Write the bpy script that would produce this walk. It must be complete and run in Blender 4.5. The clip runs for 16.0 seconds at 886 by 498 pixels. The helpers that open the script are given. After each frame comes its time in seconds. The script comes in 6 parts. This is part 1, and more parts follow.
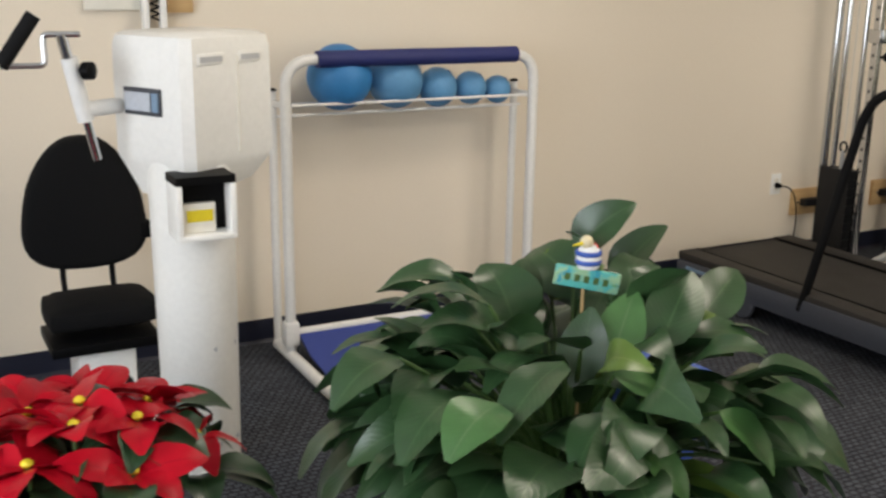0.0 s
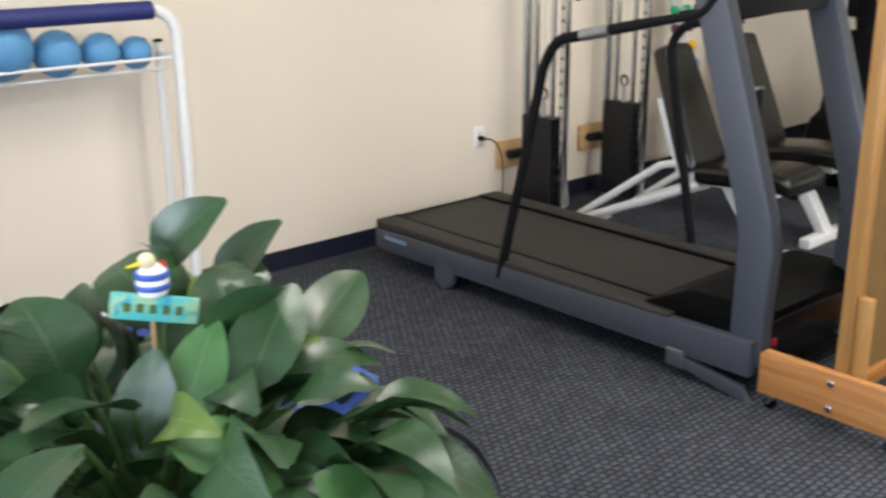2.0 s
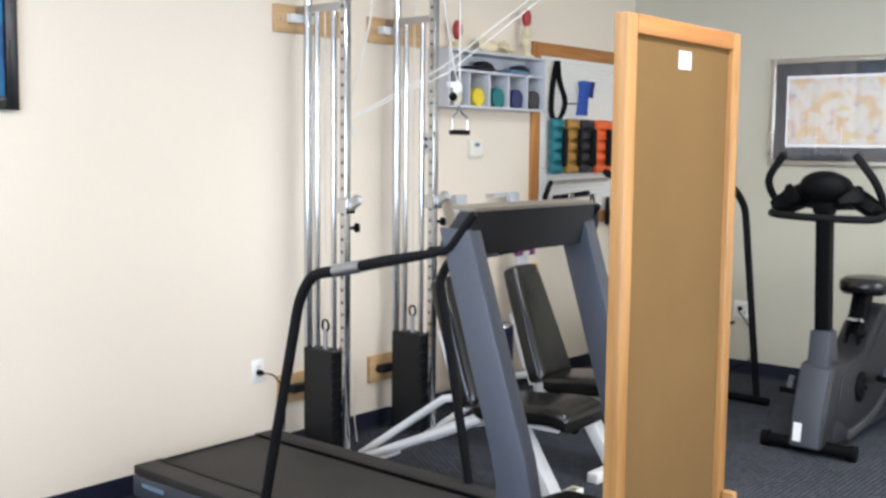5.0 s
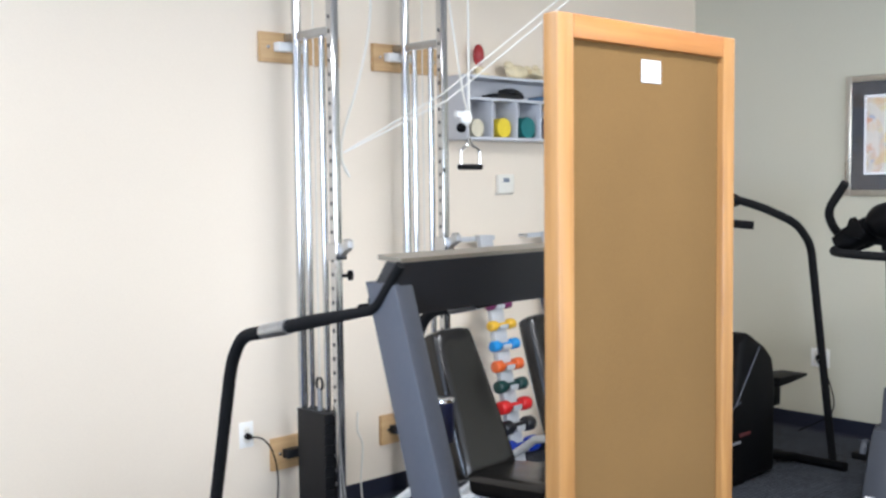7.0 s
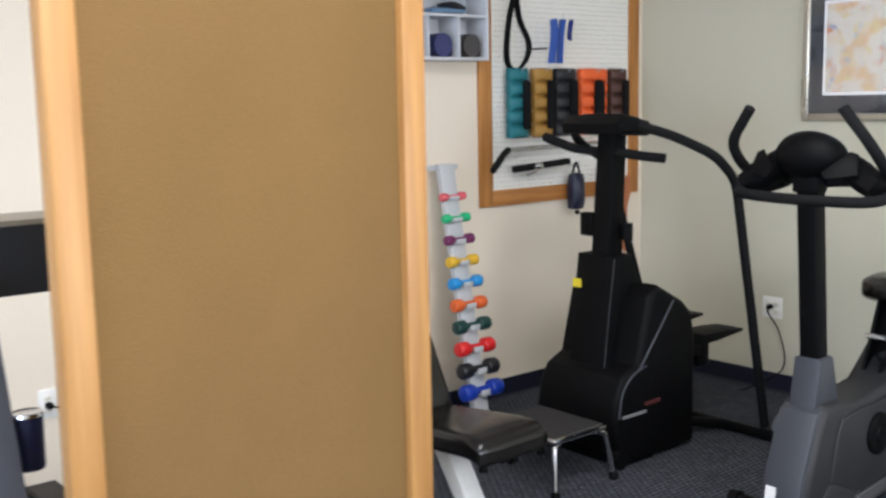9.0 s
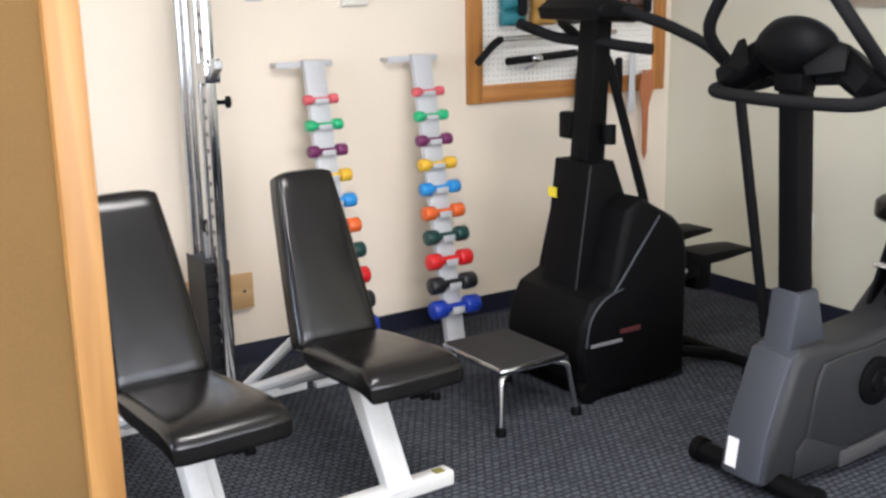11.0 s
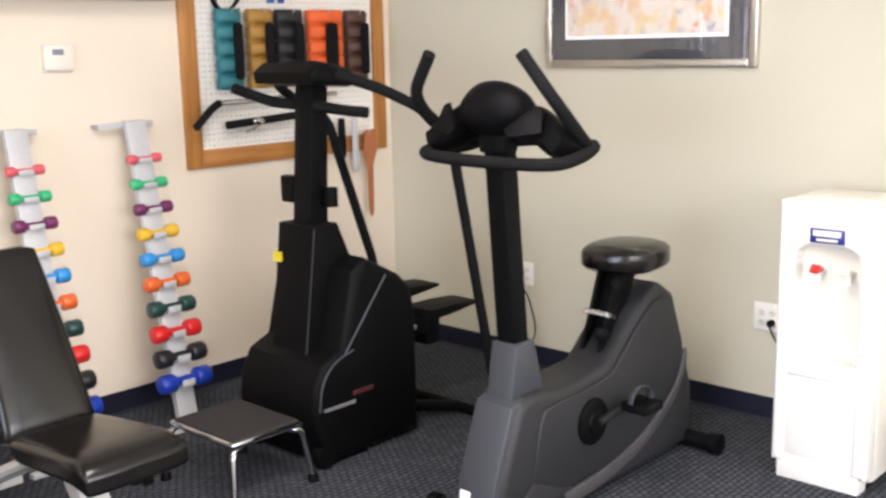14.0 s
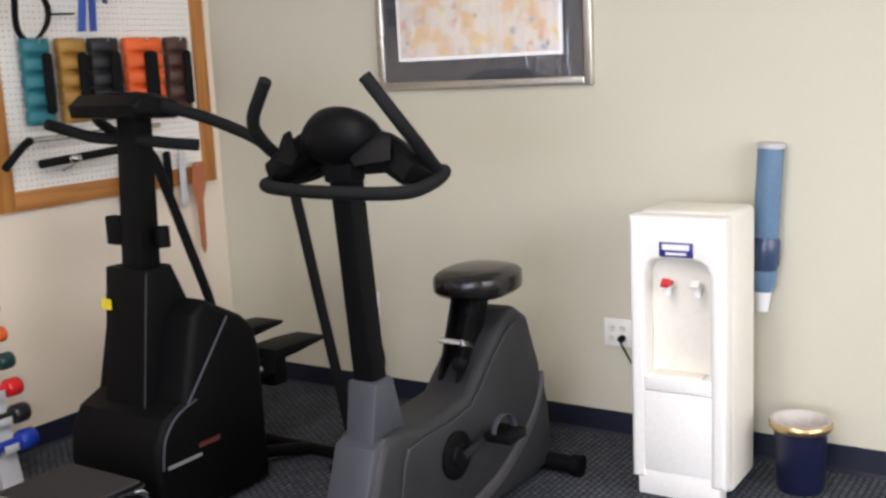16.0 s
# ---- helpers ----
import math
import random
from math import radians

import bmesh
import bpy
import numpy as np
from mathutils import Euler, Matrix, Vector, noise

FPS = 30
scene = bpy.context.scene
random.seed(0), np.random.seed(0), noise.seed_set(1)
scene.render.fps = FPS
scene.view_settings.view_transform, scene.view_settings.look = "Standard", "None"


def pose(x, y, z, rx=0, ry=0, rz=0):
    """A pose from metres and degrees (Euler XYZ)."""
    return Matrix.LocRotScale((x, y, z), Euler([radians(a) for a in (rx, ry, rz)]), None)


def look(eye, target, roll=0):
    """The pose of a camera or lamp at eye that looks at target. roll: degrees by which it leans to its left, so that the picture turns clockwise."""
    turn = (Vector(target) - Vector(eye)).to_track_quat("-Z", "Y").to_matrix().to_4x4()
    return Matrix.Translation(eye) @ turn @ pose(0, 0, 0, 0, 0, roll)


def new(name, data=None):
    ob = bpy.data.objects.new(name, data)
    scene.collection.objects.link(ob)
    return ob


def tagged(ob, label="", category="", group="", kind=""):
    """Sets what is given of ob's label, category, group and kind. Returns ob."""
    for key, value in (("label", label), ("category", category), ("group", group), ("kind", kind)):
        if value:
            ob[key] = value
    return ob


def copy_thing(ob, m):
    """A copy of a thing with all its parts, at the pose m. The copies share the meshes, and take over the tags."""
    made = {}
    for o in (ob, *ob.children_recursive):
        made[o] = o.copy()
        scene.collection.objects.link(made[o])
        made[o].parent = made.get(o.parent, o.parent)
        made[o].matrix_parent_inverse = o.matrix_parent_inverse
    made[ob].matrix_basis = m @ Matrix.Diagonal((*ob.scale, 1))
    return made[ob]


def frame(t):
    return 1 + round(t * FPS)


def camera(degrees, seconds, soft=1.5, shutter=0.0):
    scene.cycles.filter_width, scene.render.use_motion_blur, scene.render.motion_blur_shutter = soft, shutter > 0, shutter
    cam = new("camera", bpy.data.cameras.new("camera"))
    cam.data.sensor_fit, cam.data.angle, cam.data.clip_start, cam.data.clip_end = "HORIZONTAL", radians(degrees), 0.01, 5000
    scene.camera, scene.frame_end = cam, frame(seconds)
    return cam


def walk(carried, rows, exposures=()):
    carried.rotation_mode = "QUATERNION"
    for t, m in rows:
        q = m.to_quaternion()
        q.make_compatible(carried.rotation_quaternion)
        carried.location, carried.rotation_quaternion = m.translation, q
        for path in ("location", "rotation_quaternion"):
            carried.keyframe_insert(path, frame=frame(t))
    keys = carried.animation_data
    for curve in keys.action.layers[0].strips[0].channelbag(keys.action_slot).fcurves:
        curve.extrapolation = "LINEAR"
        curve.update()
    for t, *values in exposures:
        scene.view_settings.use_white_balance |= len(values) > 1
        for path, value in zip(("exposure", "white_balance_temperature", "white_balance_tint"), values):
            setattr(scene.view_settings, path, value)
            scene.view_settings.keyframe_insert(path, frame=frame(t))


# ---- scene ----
cam = camera(46.0, 16.0, soft=2.6, shutter=0.4)
PATH = [
    (0, (-0.183, -0.082, 1.544), (0.735, 1.618, 1.026), 0.9),
    (0.5, (-0.023, -0.082, 1.543), (0.91, 1.606, 1.014), 0.5),
    (1, (0.128, 0.011, 1.525), (1.122, 1.657, 0.974), -0.4),
    (1.5, (0.308, 0.141, 1.527), (1.428, 1.696, 0.957), -0.2),
    (2, (0.46, 0.16, 1.514), (1.717, 1.592, 0.907), -0.4),
    (2.5, (0.561, 0.136, 1.516), (1.939, 1.448, 0.901), 0.1),
    (3, (0.556, 0.109, 1.519), (2.056, 1.284, 0.914), 0.6),
    (3.5, (0.58, 0.069, 1.517), (2.127, 1.222, 0.99), 0.5),
    (4, (0.633, 0.044, 1.535), (2.192, 1.23, 1.13), 1.6),
    (4.5, (0.745, 0.03, 1.56), (2.29, 1.257, 1.23), 0.4),
    (5, (0.842, 0.096, 1.537), (2.362, 1.38, 1.34), 0.6),
    (7.5, (1.898, 0.095, 1.543), (3.233, 1.576, 1.397), -1.3),
    (8, (2.23, 0.045, 1.549), (3.519, 1.561, 1.355), -1.4),
    (8.5, (2.491, 0.042, 1.545), (3.734, 1.586, 1.281), -1.5),
    (9, (2.753, 0.023, 1.556), (4.017, 1.548, 1.277), -1.1),
    (11.5, (3.66, 0.02, 1.495), (4.69, 1.665, 1.005), -1.0),
    (12, (3.68, 0.012, 1.499), (4.722, 1.65, 1.02), -0.7),
    (12.5, (3.645, 0.04, 1.501), (4.836, 1.592, 1.085), -0.5),
    (13, (3.637, 0.014, 1.535), (4.941, 1.481, 1.151), -0.8),
    (13.5, (3.663, 0.0, 1.528), (5.022, 1.419, 1.155), -1.1),
    (14, (3.661, -0.008, 1.535), (5.096, 1.332, 1.154), -1.2),
    (14.5, (3.686, -0.044, 1.532), (5.16, 1.258, 1.168), -1.3),
    (15, (3.708, -0.051, 1.55), (5.216, 1.213, 1.19), -0.6),
    (15.5, (3.731, 0.03, 1.54), (5.314, 1.205, 1.205), -0.1),
    (16, (3.747, 0.148, 1.536), (5.39, 1.233, 1.187), -2.8),
]
walk(cam, [(t, look(eye, target, roll)) for t, eye, target, roll in PATH],
     [(0, -0.4, 6550, 12), (1.0, -0.12, 6400, 12), (1.5, 0.1, 5900, 11), (2.5, 0.37, 5900, 13), (3.5, 0.6, 5850, 14), (5.0, 0.57, 5450, 12), (8.0, 0.6, 5300, 12), (9.0, 0.48, 5500, 12), (11.5, 0.95, 5650, 15), (12.5, 1.2, 5650, 15), (13.5, 1.17, 5700, 15), (14.0, 0.93, 6000, 18), (15.0, 0.56, 6150, 18), (16.0, 0.5, 5850, 18)])


# ---- world and lights ----
world = bpy.data.worlds.new("world")
scene.world = world
world.use_nodes = True
wn = world.node_tree
sky = wn.nodes.new("ShaderNodeTexSky")
sky.sky_type, sky.sun_disc = "NISHITA", False
sky.sun_elevation, sky.sun_rotation = radians(42), radians(200)
wn.links.new(sky.outputs[0], wn.nodes["Background"].inputs[0])
wn.nodes["Background"].inputs[1].default_value = 0.12

# room extents
WALL_Y, WALL_X = 3.97, 7.54
WEST, SOUTH, TOP = -2.2, -2.6, 2.75
THICK = 0.15
WINDOWS = [(3.6, 5.3), (5.6, 7.3)]
SOUTH_WATTS = (60, 32)
SILL, HEAD = 0.75, 2.4
WEST_WINDOW = (-1.9, 2.3)


def area(name, m, sx, sy, watts, colour):
    data = bpy.data.lights.new(name, "AREA")
    data.shape, data.size, data.size_y, data.energy, data.color = "RECTANGLE", sx, sy, watts, colour
    ob = new(name, data)
    ob.matrix_world = m
    return ob


for (a, b), watts in zip(WINDOWS, SOUTH_WATTS):
    area("window_light", look(((a + b) / 2, SOUTH + 0.03, (SILL + HEAD) / 2), ((a + b) / 2, 5, 0.9)), b - a, HEAD - SILL, watts, (1.0, 0.95, 0.86))
area("window_light", look((WEST + 0.03, sum(WEST_WINDOW) / 2, (SILL + HEAD) / 2), (5, sum(WEST_WINDOW) / 2, 0.9)), WEST_WINDOW[1] - WEST_WINDOW[0], HEAD - SILL, 185, (0.88, 0.94, 1.0))
CEILING_LAMPS = [(1.9, 2.3, 27), (4.9, 1.5, 34), (3.2, 0.4, 52)]
for x, y, watts in CEILING_LAMPS:
    area("troffer_light", look((x, y, TOP - 0.035), (x, y + 0.001, 0)), 1.1, 0.45, watts, (1.0, 0.9, 0.75))

# ---- helpers ----


def mat(name, colour, rough=0.5, metal=0.0, grain=60, vary=0.12, bump=0.08, stain=1.3, spec=0.5, coat=0.0):
    """A surface with fine grain and broad unevenness."""
    m = bpy.data.materials.new(name)
    m.use_nodes = True
    t = m.node_tree
    p = t.nodes["Principled BSDF"]
    p.inputs["Roughness"].default_value, p.inputs["Metallic"].default_value = rough, metal
    p.inputs["Specular IOR Level"].default_value, p.inputs["Coat Weight"].default_value = spec, coat
    co = t.nodes.new("ShaderNodeTexCoord")
    fine, broad = t.nodes.new("ShaderNodeTexNoise"), t.nodes.new("ShaderNodeTexNoise")
    fine.inputs["Scale"].default_value, broad.inputs["Scale"].default_value = grain, stain
    fine.inputs["Detail"].default_value, broad.inputs["Detail"].default_value = 4, 3
    for n in (fine, broad):
        t.links.new(co.outputs["Object"], n.inputs["Vector"])
    add = t.nodes.new("ShaderNodeMath")
    add.operation = "ADD"
    t.links.new(fine.outputs["Fac"], add.inputs[0])
    t.links.new(broad.outputs["Fac"], add.inputs[1])
    ramp = t.nodes.new("ShaderNodeMapRange")
    ramp.inputs["From Min"].default_value, ramp.inputs["From Max"].default_value = 0.6, 1.4
    ramp.inputs["To Min"].default_value, ramp.inputs["To Max"].default_value = 1 - vary, 1 + vary
    t.links.new(add.outputs[0], ramp.inputs["Value"])
    mul = t.nodes.new("ShaderNodeMix")
    mul.data_type, mul.blend_type = "RGBA", "MULTIPLY"
    mul.inputs[0].default_value = 1
    mul.inputs[6].default_value = (*colour, 1)
    t.links.new(ramp.outputs[0], mul.inputs[7])
    t.links.new(mul.outputs[2], p.inputs["Base Color"])
    rr = t.nodes.new("ShaderNodeMapRange")
    rr.inputs["To Min"].default_value, rr.inputs["To Max"].default_value = max(0.02, rough - 0.08), min(1, rough + 0.1)
    t.links.new(broad.outputs["Fac"], rr.inputs["Value"])
    t.links.new(rr.outputs[0], p.inputs["Roughness"])
    if bump:
        b = t.nodes.new("ShaderNodeBump")
        b.inputs["Strength"].default_value, b.inputs["Distance"].default_value = bump, 0.004
        t.links.new(fine.outputs["Fac"], b.inputs["Height"])
        t.links.new(b.outputs[0], p.inputs["Normal"])
    return m


def wood(name, dark, light, axis, rough=0.42):
    """Straight-grained oak; axis is the grain's direction."""
    m = mat(name, light, rough)
    t = m.node_tree
    p = t.nodes["Principled BSDF"]
    co = t.nodes.new("ShaderNodeTexCoord")
    mp = t.nodes.new("ShaderNodeMapping")
    scale = [38, 38, 38]
    scale[axis] = 2.2
    mp.inputs["Scale"].default_value = scale
    n = t.nodes.new("ShaderNodeTexNoise")
    n.inputs["Scale"].default_value, n.inputs["Detail"].default_value, n.inputs["Distortion"].default_value = 1.0, 5, 0.6
    t.links.new(co.outputs["Object"], mp.inputs[0])
    t.links.new(mp.outputs[0], n.inputs["Vector"])
    r = t.nodes.new("ShaderNodeValToRGB")
    r.color_ramp.elements[0].position, r.color_ramp.elements[1].position = 0.3, 0.68
    r.color_ramp.elements[0].color, r.color_ramp.elements[1].color = (*dark, 1), (*light, 1)
    t.links.new(n.outputs["Fac"], r.inputs[0])
    t.links.new(r.outputs[0], p.inputs["Base Color"])
    return m


def carpet_material():
    """Slate loop-pile carpet with a small woven grid."""
    m = mat("carpet", (0.06, 0.066, 0.08), 0.95, spec=0.1)
    t = m.node_tree
    p = t.nodes["Principled BSDF"]
    co = t.nodes.new("ShaderNodeTexCoord")
    br = t.nodes.new("ShaderNodeTexBrick")
    br.inputs["Scale"].default_value = 1
    br.inputs["Brick Width"].default_value, br.inputs["Row Height"].default_value = 0.032, 0.024
    br.inputs["Mortar Size"].default_value, br.inputs["Mortar Smooth"].default_value = 0.0046, 0.6
    br.inputs["Color1"].default_value, br.inputs["Color2"].default_value = (0.084, 0.091, 0.107, 1), (0.056, 0.062, 0.075, 1)
    br.inputs["Mortar"].default_value = (0.018, 0.0185, 0.0225, 1)
    wob = t.nodes.new("ShaderNodeTexNoise")
    wob.inputs["Scale"].default_value = 90
    mixv = t.nodes.new("ShaderNodeMix")
    mixv.data_type, mixv.blend_type = "RGBA", "LINEAR_LIGHT"
    mixv.inputs[0].default_value = 0.006
    t.links.new(co.outputs["Object"], wob.inputs["Vector"])
    t.links.new(co.outputs["Object"], mixv.inputs[6])
    t.links.new(wob.outputs["Color"], mixv.inputs[7])
    t.links.new(mixv.outputs[2], br.inputs["Vector"])
    tuft = t.nodes.new("ShaderNodeTexNoise")
    tuft.inputs["Scale"].default_value, tuft.inputs["Detail"].default_value = 260, 3
    soil = t.nodes.new("ShaderNodeTexNoise")
    soil.inputs["Scale"].default_value, soil.inputs["Detail"].default_value = 2.2, 4
    for n in (tuft, soil):
        t.links.new(co.outputs["Object"], n.inputs["Vector"])
    mr = t.nodes.new("ShaderNodeMapRange")
    mr.inputs["From Min"].default_value, mr.inputs["From Max"].default_value = 0.3, 0.7
    mr.inputs["To Min"].default_value, mr.inputs["To Max"].default_value = 0.55, 1.5
    t.links.new(tuft.outputs["Fac"], mr.inputs["Value"])
    ms = t.nodes.new("ShaderNodeMapRange")
    ms.inputs["To Min"].default_value, ms.inputs["To Max"].default_value = 0.8, 1.2
    t.links.new(soil.outputs["Fac"], ms.inputs["Value"])
    k = t.nodes.new("ShaderNodeMath")
    k.operation = "MULTIPLY"
    t.links.new(mr.outputs[0], k.inputs[0])
    t.links.new(ms.outputs[0], k.inputs[1])
    mul = t.nodes.new("ShaderNodeMix")
    mul.data_type, mul.blend_type = "RGBA", "MULTIPLY"
    mul.inputs[0].default_value = 1
    t.links.new(br.outputs["Color"], mul.inputs[6])
    t.links.new(k.outputs[0], mul.inputs[7])
    t.links.new(mul.outputs[2], p.inputs["Base Color"])
    b = t.nodes.new("ShaderNodeBump")
    b.inputs["Strength"].default_value, b.inputs["Distance"].default_value = 0.6, 0.004
    t.links.new(tuft.outputs["Fac"], b.inputs["Height"])
    t.links.new(b.outputs[0], p.inputs["Normal"])
    return m


def glass_material():
    m = bpy.data.materials.new("window_glass")
    m.use_nodes = True
    p = m.node_tree.nodes["Principled BSDF"]
    p.inputs["Transmission Weight"].default_value, p.inputs["Roughness"].default_value = 1, 0.01
    p.inputs["IOR"].default_value = 1.45
    return m


def leaf_material(name, colour, vein, back):
    """Leaf with a pale midrib and side veins along its own length (UV: across, along)."""
    m = mat(name, colour, 0.3, vary=0.22, grain=25, stain=6, bump=0.12)
    t = m.node_tree
    p = t.nodes["Principled BSDF"]
    base = p.inputs["Base Color"].links[0].from_socket
    uv = t.nodes.new("ShaderNodeUVMap")
    uv.uv_map = "leaf"
    sep = t.nodes.new("ShaderNodeSeparateXYZ")
    t.links.new(uv.outputs[0], sep.inputs[0])
    ab = t.nodes.new("ShaderNodeMath")
    ab.operation = "ABSOLUTE"
    t.links.new(sep.outputs[0], ab.inputs[0])
    # side veins: bands of (along - 0.5 * across)
    k = t.nodes.new("ShaderNodeMath")
    k.operation, k.inputs[1].default_value = "MULTIPLY_ADD", -0.25
    t.links.new(ab.outputs[0], k.inputs[0])
    t.links.new(sep.outputs[1], k.inputs[2])
    s = t.nodes.new("ShaderNodeMath")
    s.operation, s.inputs[1].default_value = "MULTIPLY", 90
    t.links.new(k.outputs[0], s.inputs[0])
    si = t.nodes.new("ShaderNodeMath")
    si.operation = "SINE"
    t.links.new(s.outputs[0], si.inputs[0])
    rib = t.nodes.new("ShaderNodeMapRange")
    rib.inputs["From Min"].default_value, rib.inputs["From Max"].default_value = 0.0, 0.07
    rib.inputs["To Min"].default_value, rib.inputs["To Max"].default_value = 0.7, 0.0
    t.links.new(ab.outputs[0], rib.inputs["Value"])
    mixr = t.nodes.new("ShaderNodeMix")
    mixr.data_type = "RGBA"
    t.links.new(rib.outputs[0], mixr.inputs[0])
    t.links.new(base, mixr.inputs[6])
    mixr.inputs[7].default_value = (*vein, 1)
    isl = t.nodes.new("ShaderNodeNewGeometry")
    tone = t.nodes.new("ShaderNodeMapRange")
    tone.inputs["To Min"].default_value, tone.inputs["To Max"].default_value = 0.5, 1.45
    t.links.new(isl.outputs["Random Per Island"], tone.inputs["Value"])
    mul = t.nodes.new("ShaderNodeMix")
    mul.data_type, mul.blend_type = "RGBA", "MULTIPLY"
    mul.inputs[0].default_value = 1
    t.links.new(mixr.outputs[2], mul.inputs[6])
    t.links.new(tone.outputs[0], mul.inputs[7])
    t.links.new(mul.outputs[2], p.inputs["Base Color"])
    b = t.nodes.new("ShaderNodeBump")
    b.inputs["Strength"].default_value, b.inputs["Distance"].default_value = 0.05, 0.003
    t.links.new(si.outputs[0], b.inputs["Height"])
    t.links.new(b.outputs[0], p.inputs["Normal"])
    p.inputs["Subsurface Weight"].default_value = 0.0
    return m


def print_material(name, paper, blots, scale):
    """Loose watercolour blots on paper."""
    m = mat(name, paper, 0.6, vary=0.04)
    t = m.node_tree
    p = t.nodes["Principled BSDF"]
    co = t.nodes.new("ShaderNodeTexCoord")
    last = None
    for i, (colour, low) in enumerate(blots):
        n = t.nodes.new("ShaderNodeTexNoise")
        n.inputs["Scale"].default_value, n.inputs["Detail"].default_value = scale * (1 + 0.35 * i), 5
        mp = t.nodes.new("ShaderNodeMapping")
        mp.inputs["Location"].default_value = (i * 3.7, i * 1.9, i * 5.3)
        t.links.new(co.outputs["Object"], mp.inputs[0])
        t.links.new(mp.outputs[0], n.inputs["Vector"])
        r = t.nodes.new("ShaderNodeMapRange")
        r.inputs["From Min"].default_value, r.inputs["From Max"].default_value = low, low + 0.1
        t.links.new(n.outputs["Fac"], r.inputs["Value"])
        mx = t.nodes.new("ShaderNodeMix")
        mx.data_type = "RGBA"
        t.links.new(r.outputs[0], mx.inputs[0])
        if last is None:
            mx.inputs[6].default_value = (*paper, 1)
        else:
            t.links.new(last, mx.inputs[6])
        mx.inputs[7].default_value = (*colour, 1)
        last = mx.outputs[2]
    t.links.new(last, p.inputs["Base Color"])
    return m


M = {}
M["cream"] = mat("cream_wall_paint", (0.80, 0.71, 0.58), 0.75, grain=140, vary=0.03, bump=0.12, stain=0.7)
M["sage"] = mat("sage_wall_paint", (0.60, 0.575, 0.455), 0.75, grain=140, vary=0.03, bump=0.12, stain=0.7)
M["ceiling"] = mat("ceiling_white", (0.8, 0.79, 0.76), 0.9, grain=200, vary=0.04, bump=0.3)
M["navy"] = mat("navy_rubber_base", (0.0075, 0.0095, 0.023), 0.45, vary=0.15)
M["carpet"] = carpet_material()
M["oak"] = wood("oak_upright", (0.33, 0.128, 0.024), (0.49, 0.222, 0.05), 2)
M["oak_x"] = wood("oak_along_x", (0.31, 0.116, 0.022), (0.47, 0.205, 0.046), 0)
M["oak_y"] = wood("oak_along_y", (0.36, 0.145, 0.04), (0.54, 0.255, 0.085), 1)
M["board_oak"] = wood("pale_oak_upright", (0.3, 0.145, 0.038), (0.43, 0.23, 0.07), 2)
M["pine"] = wood("pale_wood", (0.48, 0.30, 0.13), (0.62, 0.42, 0.2), 0, 0.5)
M["cork"] = mat("tan_cork", (0.18, 0.109, 0.0405), 0.95, grain=420, vary=0.12, bump=0.35, stain=3, spec=0.1)
M["white"] = mat("white_plastic", (0.86, 0.85, 0.81), 0.35, vary=0.05, bump=0.03)
M["ivory"] = mat("ivory_plastic", (0.8, 0.77, 0.68), 0.4, vary=0.05, bump=0.03)
M["pvc"] = mat("white_tube", (0.78, 0.77, 0.74), 0.3, vary=0.07, bump=0.02)
M["white_steel"] = mat("white_painted_steel", (0.78, 0.78, 0.76), 0.3, vary=0.06, bump=0.03)
M["grey_frame"] = mat("slate_grey_painted_steel", (0.064, 0.07, 0.088), 0.4, vary=0.08, bump=0.04)
M["grey_dark"] = mat("charcoal_plastic", (0.0165, 0.017, 0.019), 0.55, grain=220, vary=0.12, bump=0.12)
M["grey_mid"] = mat("grey_plastic", (0.043, 0.047, 0.058), 0.5, grain=220, vary=0.1, bump=0.1)
M["grey_trim"] = mat("warm_grey_plastic", (0.062, 0.06, 0.062), 0.55, grain=220, vary=0.1, bump=0.1)
M["black"] = mat("black_plastic", (0.003, 0.003, 0.0034), 0.5, vary=0.2, bump=0.06, spec=0.09)
M["black_gloss"] = mat("black_gloss", (0.008, 0.008, 0.01), 0.22, vary=0.2, bump=0.02)
M["foam"] = mat("black_foam_grip", (0.006, 0.006, 0.0065), 0.8, spec=0.18, grain=300, bump=0.3)
M["fabric"] = mat("black_fabric", (0.005, 0.005, 0.0055), 0.9, spec=0.2, grain=400, bump=0.4, vary=0.25)
M["vinyl"] = mat("black_vinyl", (0.0052, 0.0044, 0.004), 0.23, grain=180, vary=0.1, bump=0.04, stain=2)
M["belt"] = mat("worn_black_belt", (0.023, 0.02, 0.0175), 0.7, grain=260, vary=0.25, bump=0.25, stain=4)
M["deck"] = mat("black_deck_rail", (0.014, 0.013, 0.013), 0.55, grain=200, vary=0.2, bump=0.15)
M["tread"] = mat("ribbed_rubber", (0.03, 0.028, 0.028), 0.7, grain=300, bump=0.4)
M["chrome"] = mat("chrome", (0.6, 0.61, 0.63), 0.12, 1.0, vary=0.08, bump=0.01)
M["steel"] = mat("brushed_steel", (0.5, 0.51, 0.52), 0.35, 1.0, vary=0.12, bump=0.04)
M["greysteel"] = mat("pale_grey_steel", (0.52, 0.53, 0.54), 0.45, 0.1, vary=0.08, bump=0.04)
M["iron"] = mat("black_iron", (0.008, 0.008, 0.009), 0.5, spec=0.35, vary=0.2, bump=0.1)
M["rope"] = mat("white_rope", (0.75, 0.73, 0.66), 0.8, grain=300, bump=0.4)
M["blue_pad"] = mat("navy_pad", (0.014, 0.022, 0.13), 0.6, grain=200, bump=0.25, vary=0.2)
M["blue_mesh"] = mat("blue_mesh_fabric", (0.035, 0.06, 0.27), 0.75, grain=420, bump=0.5, vary=0.2)
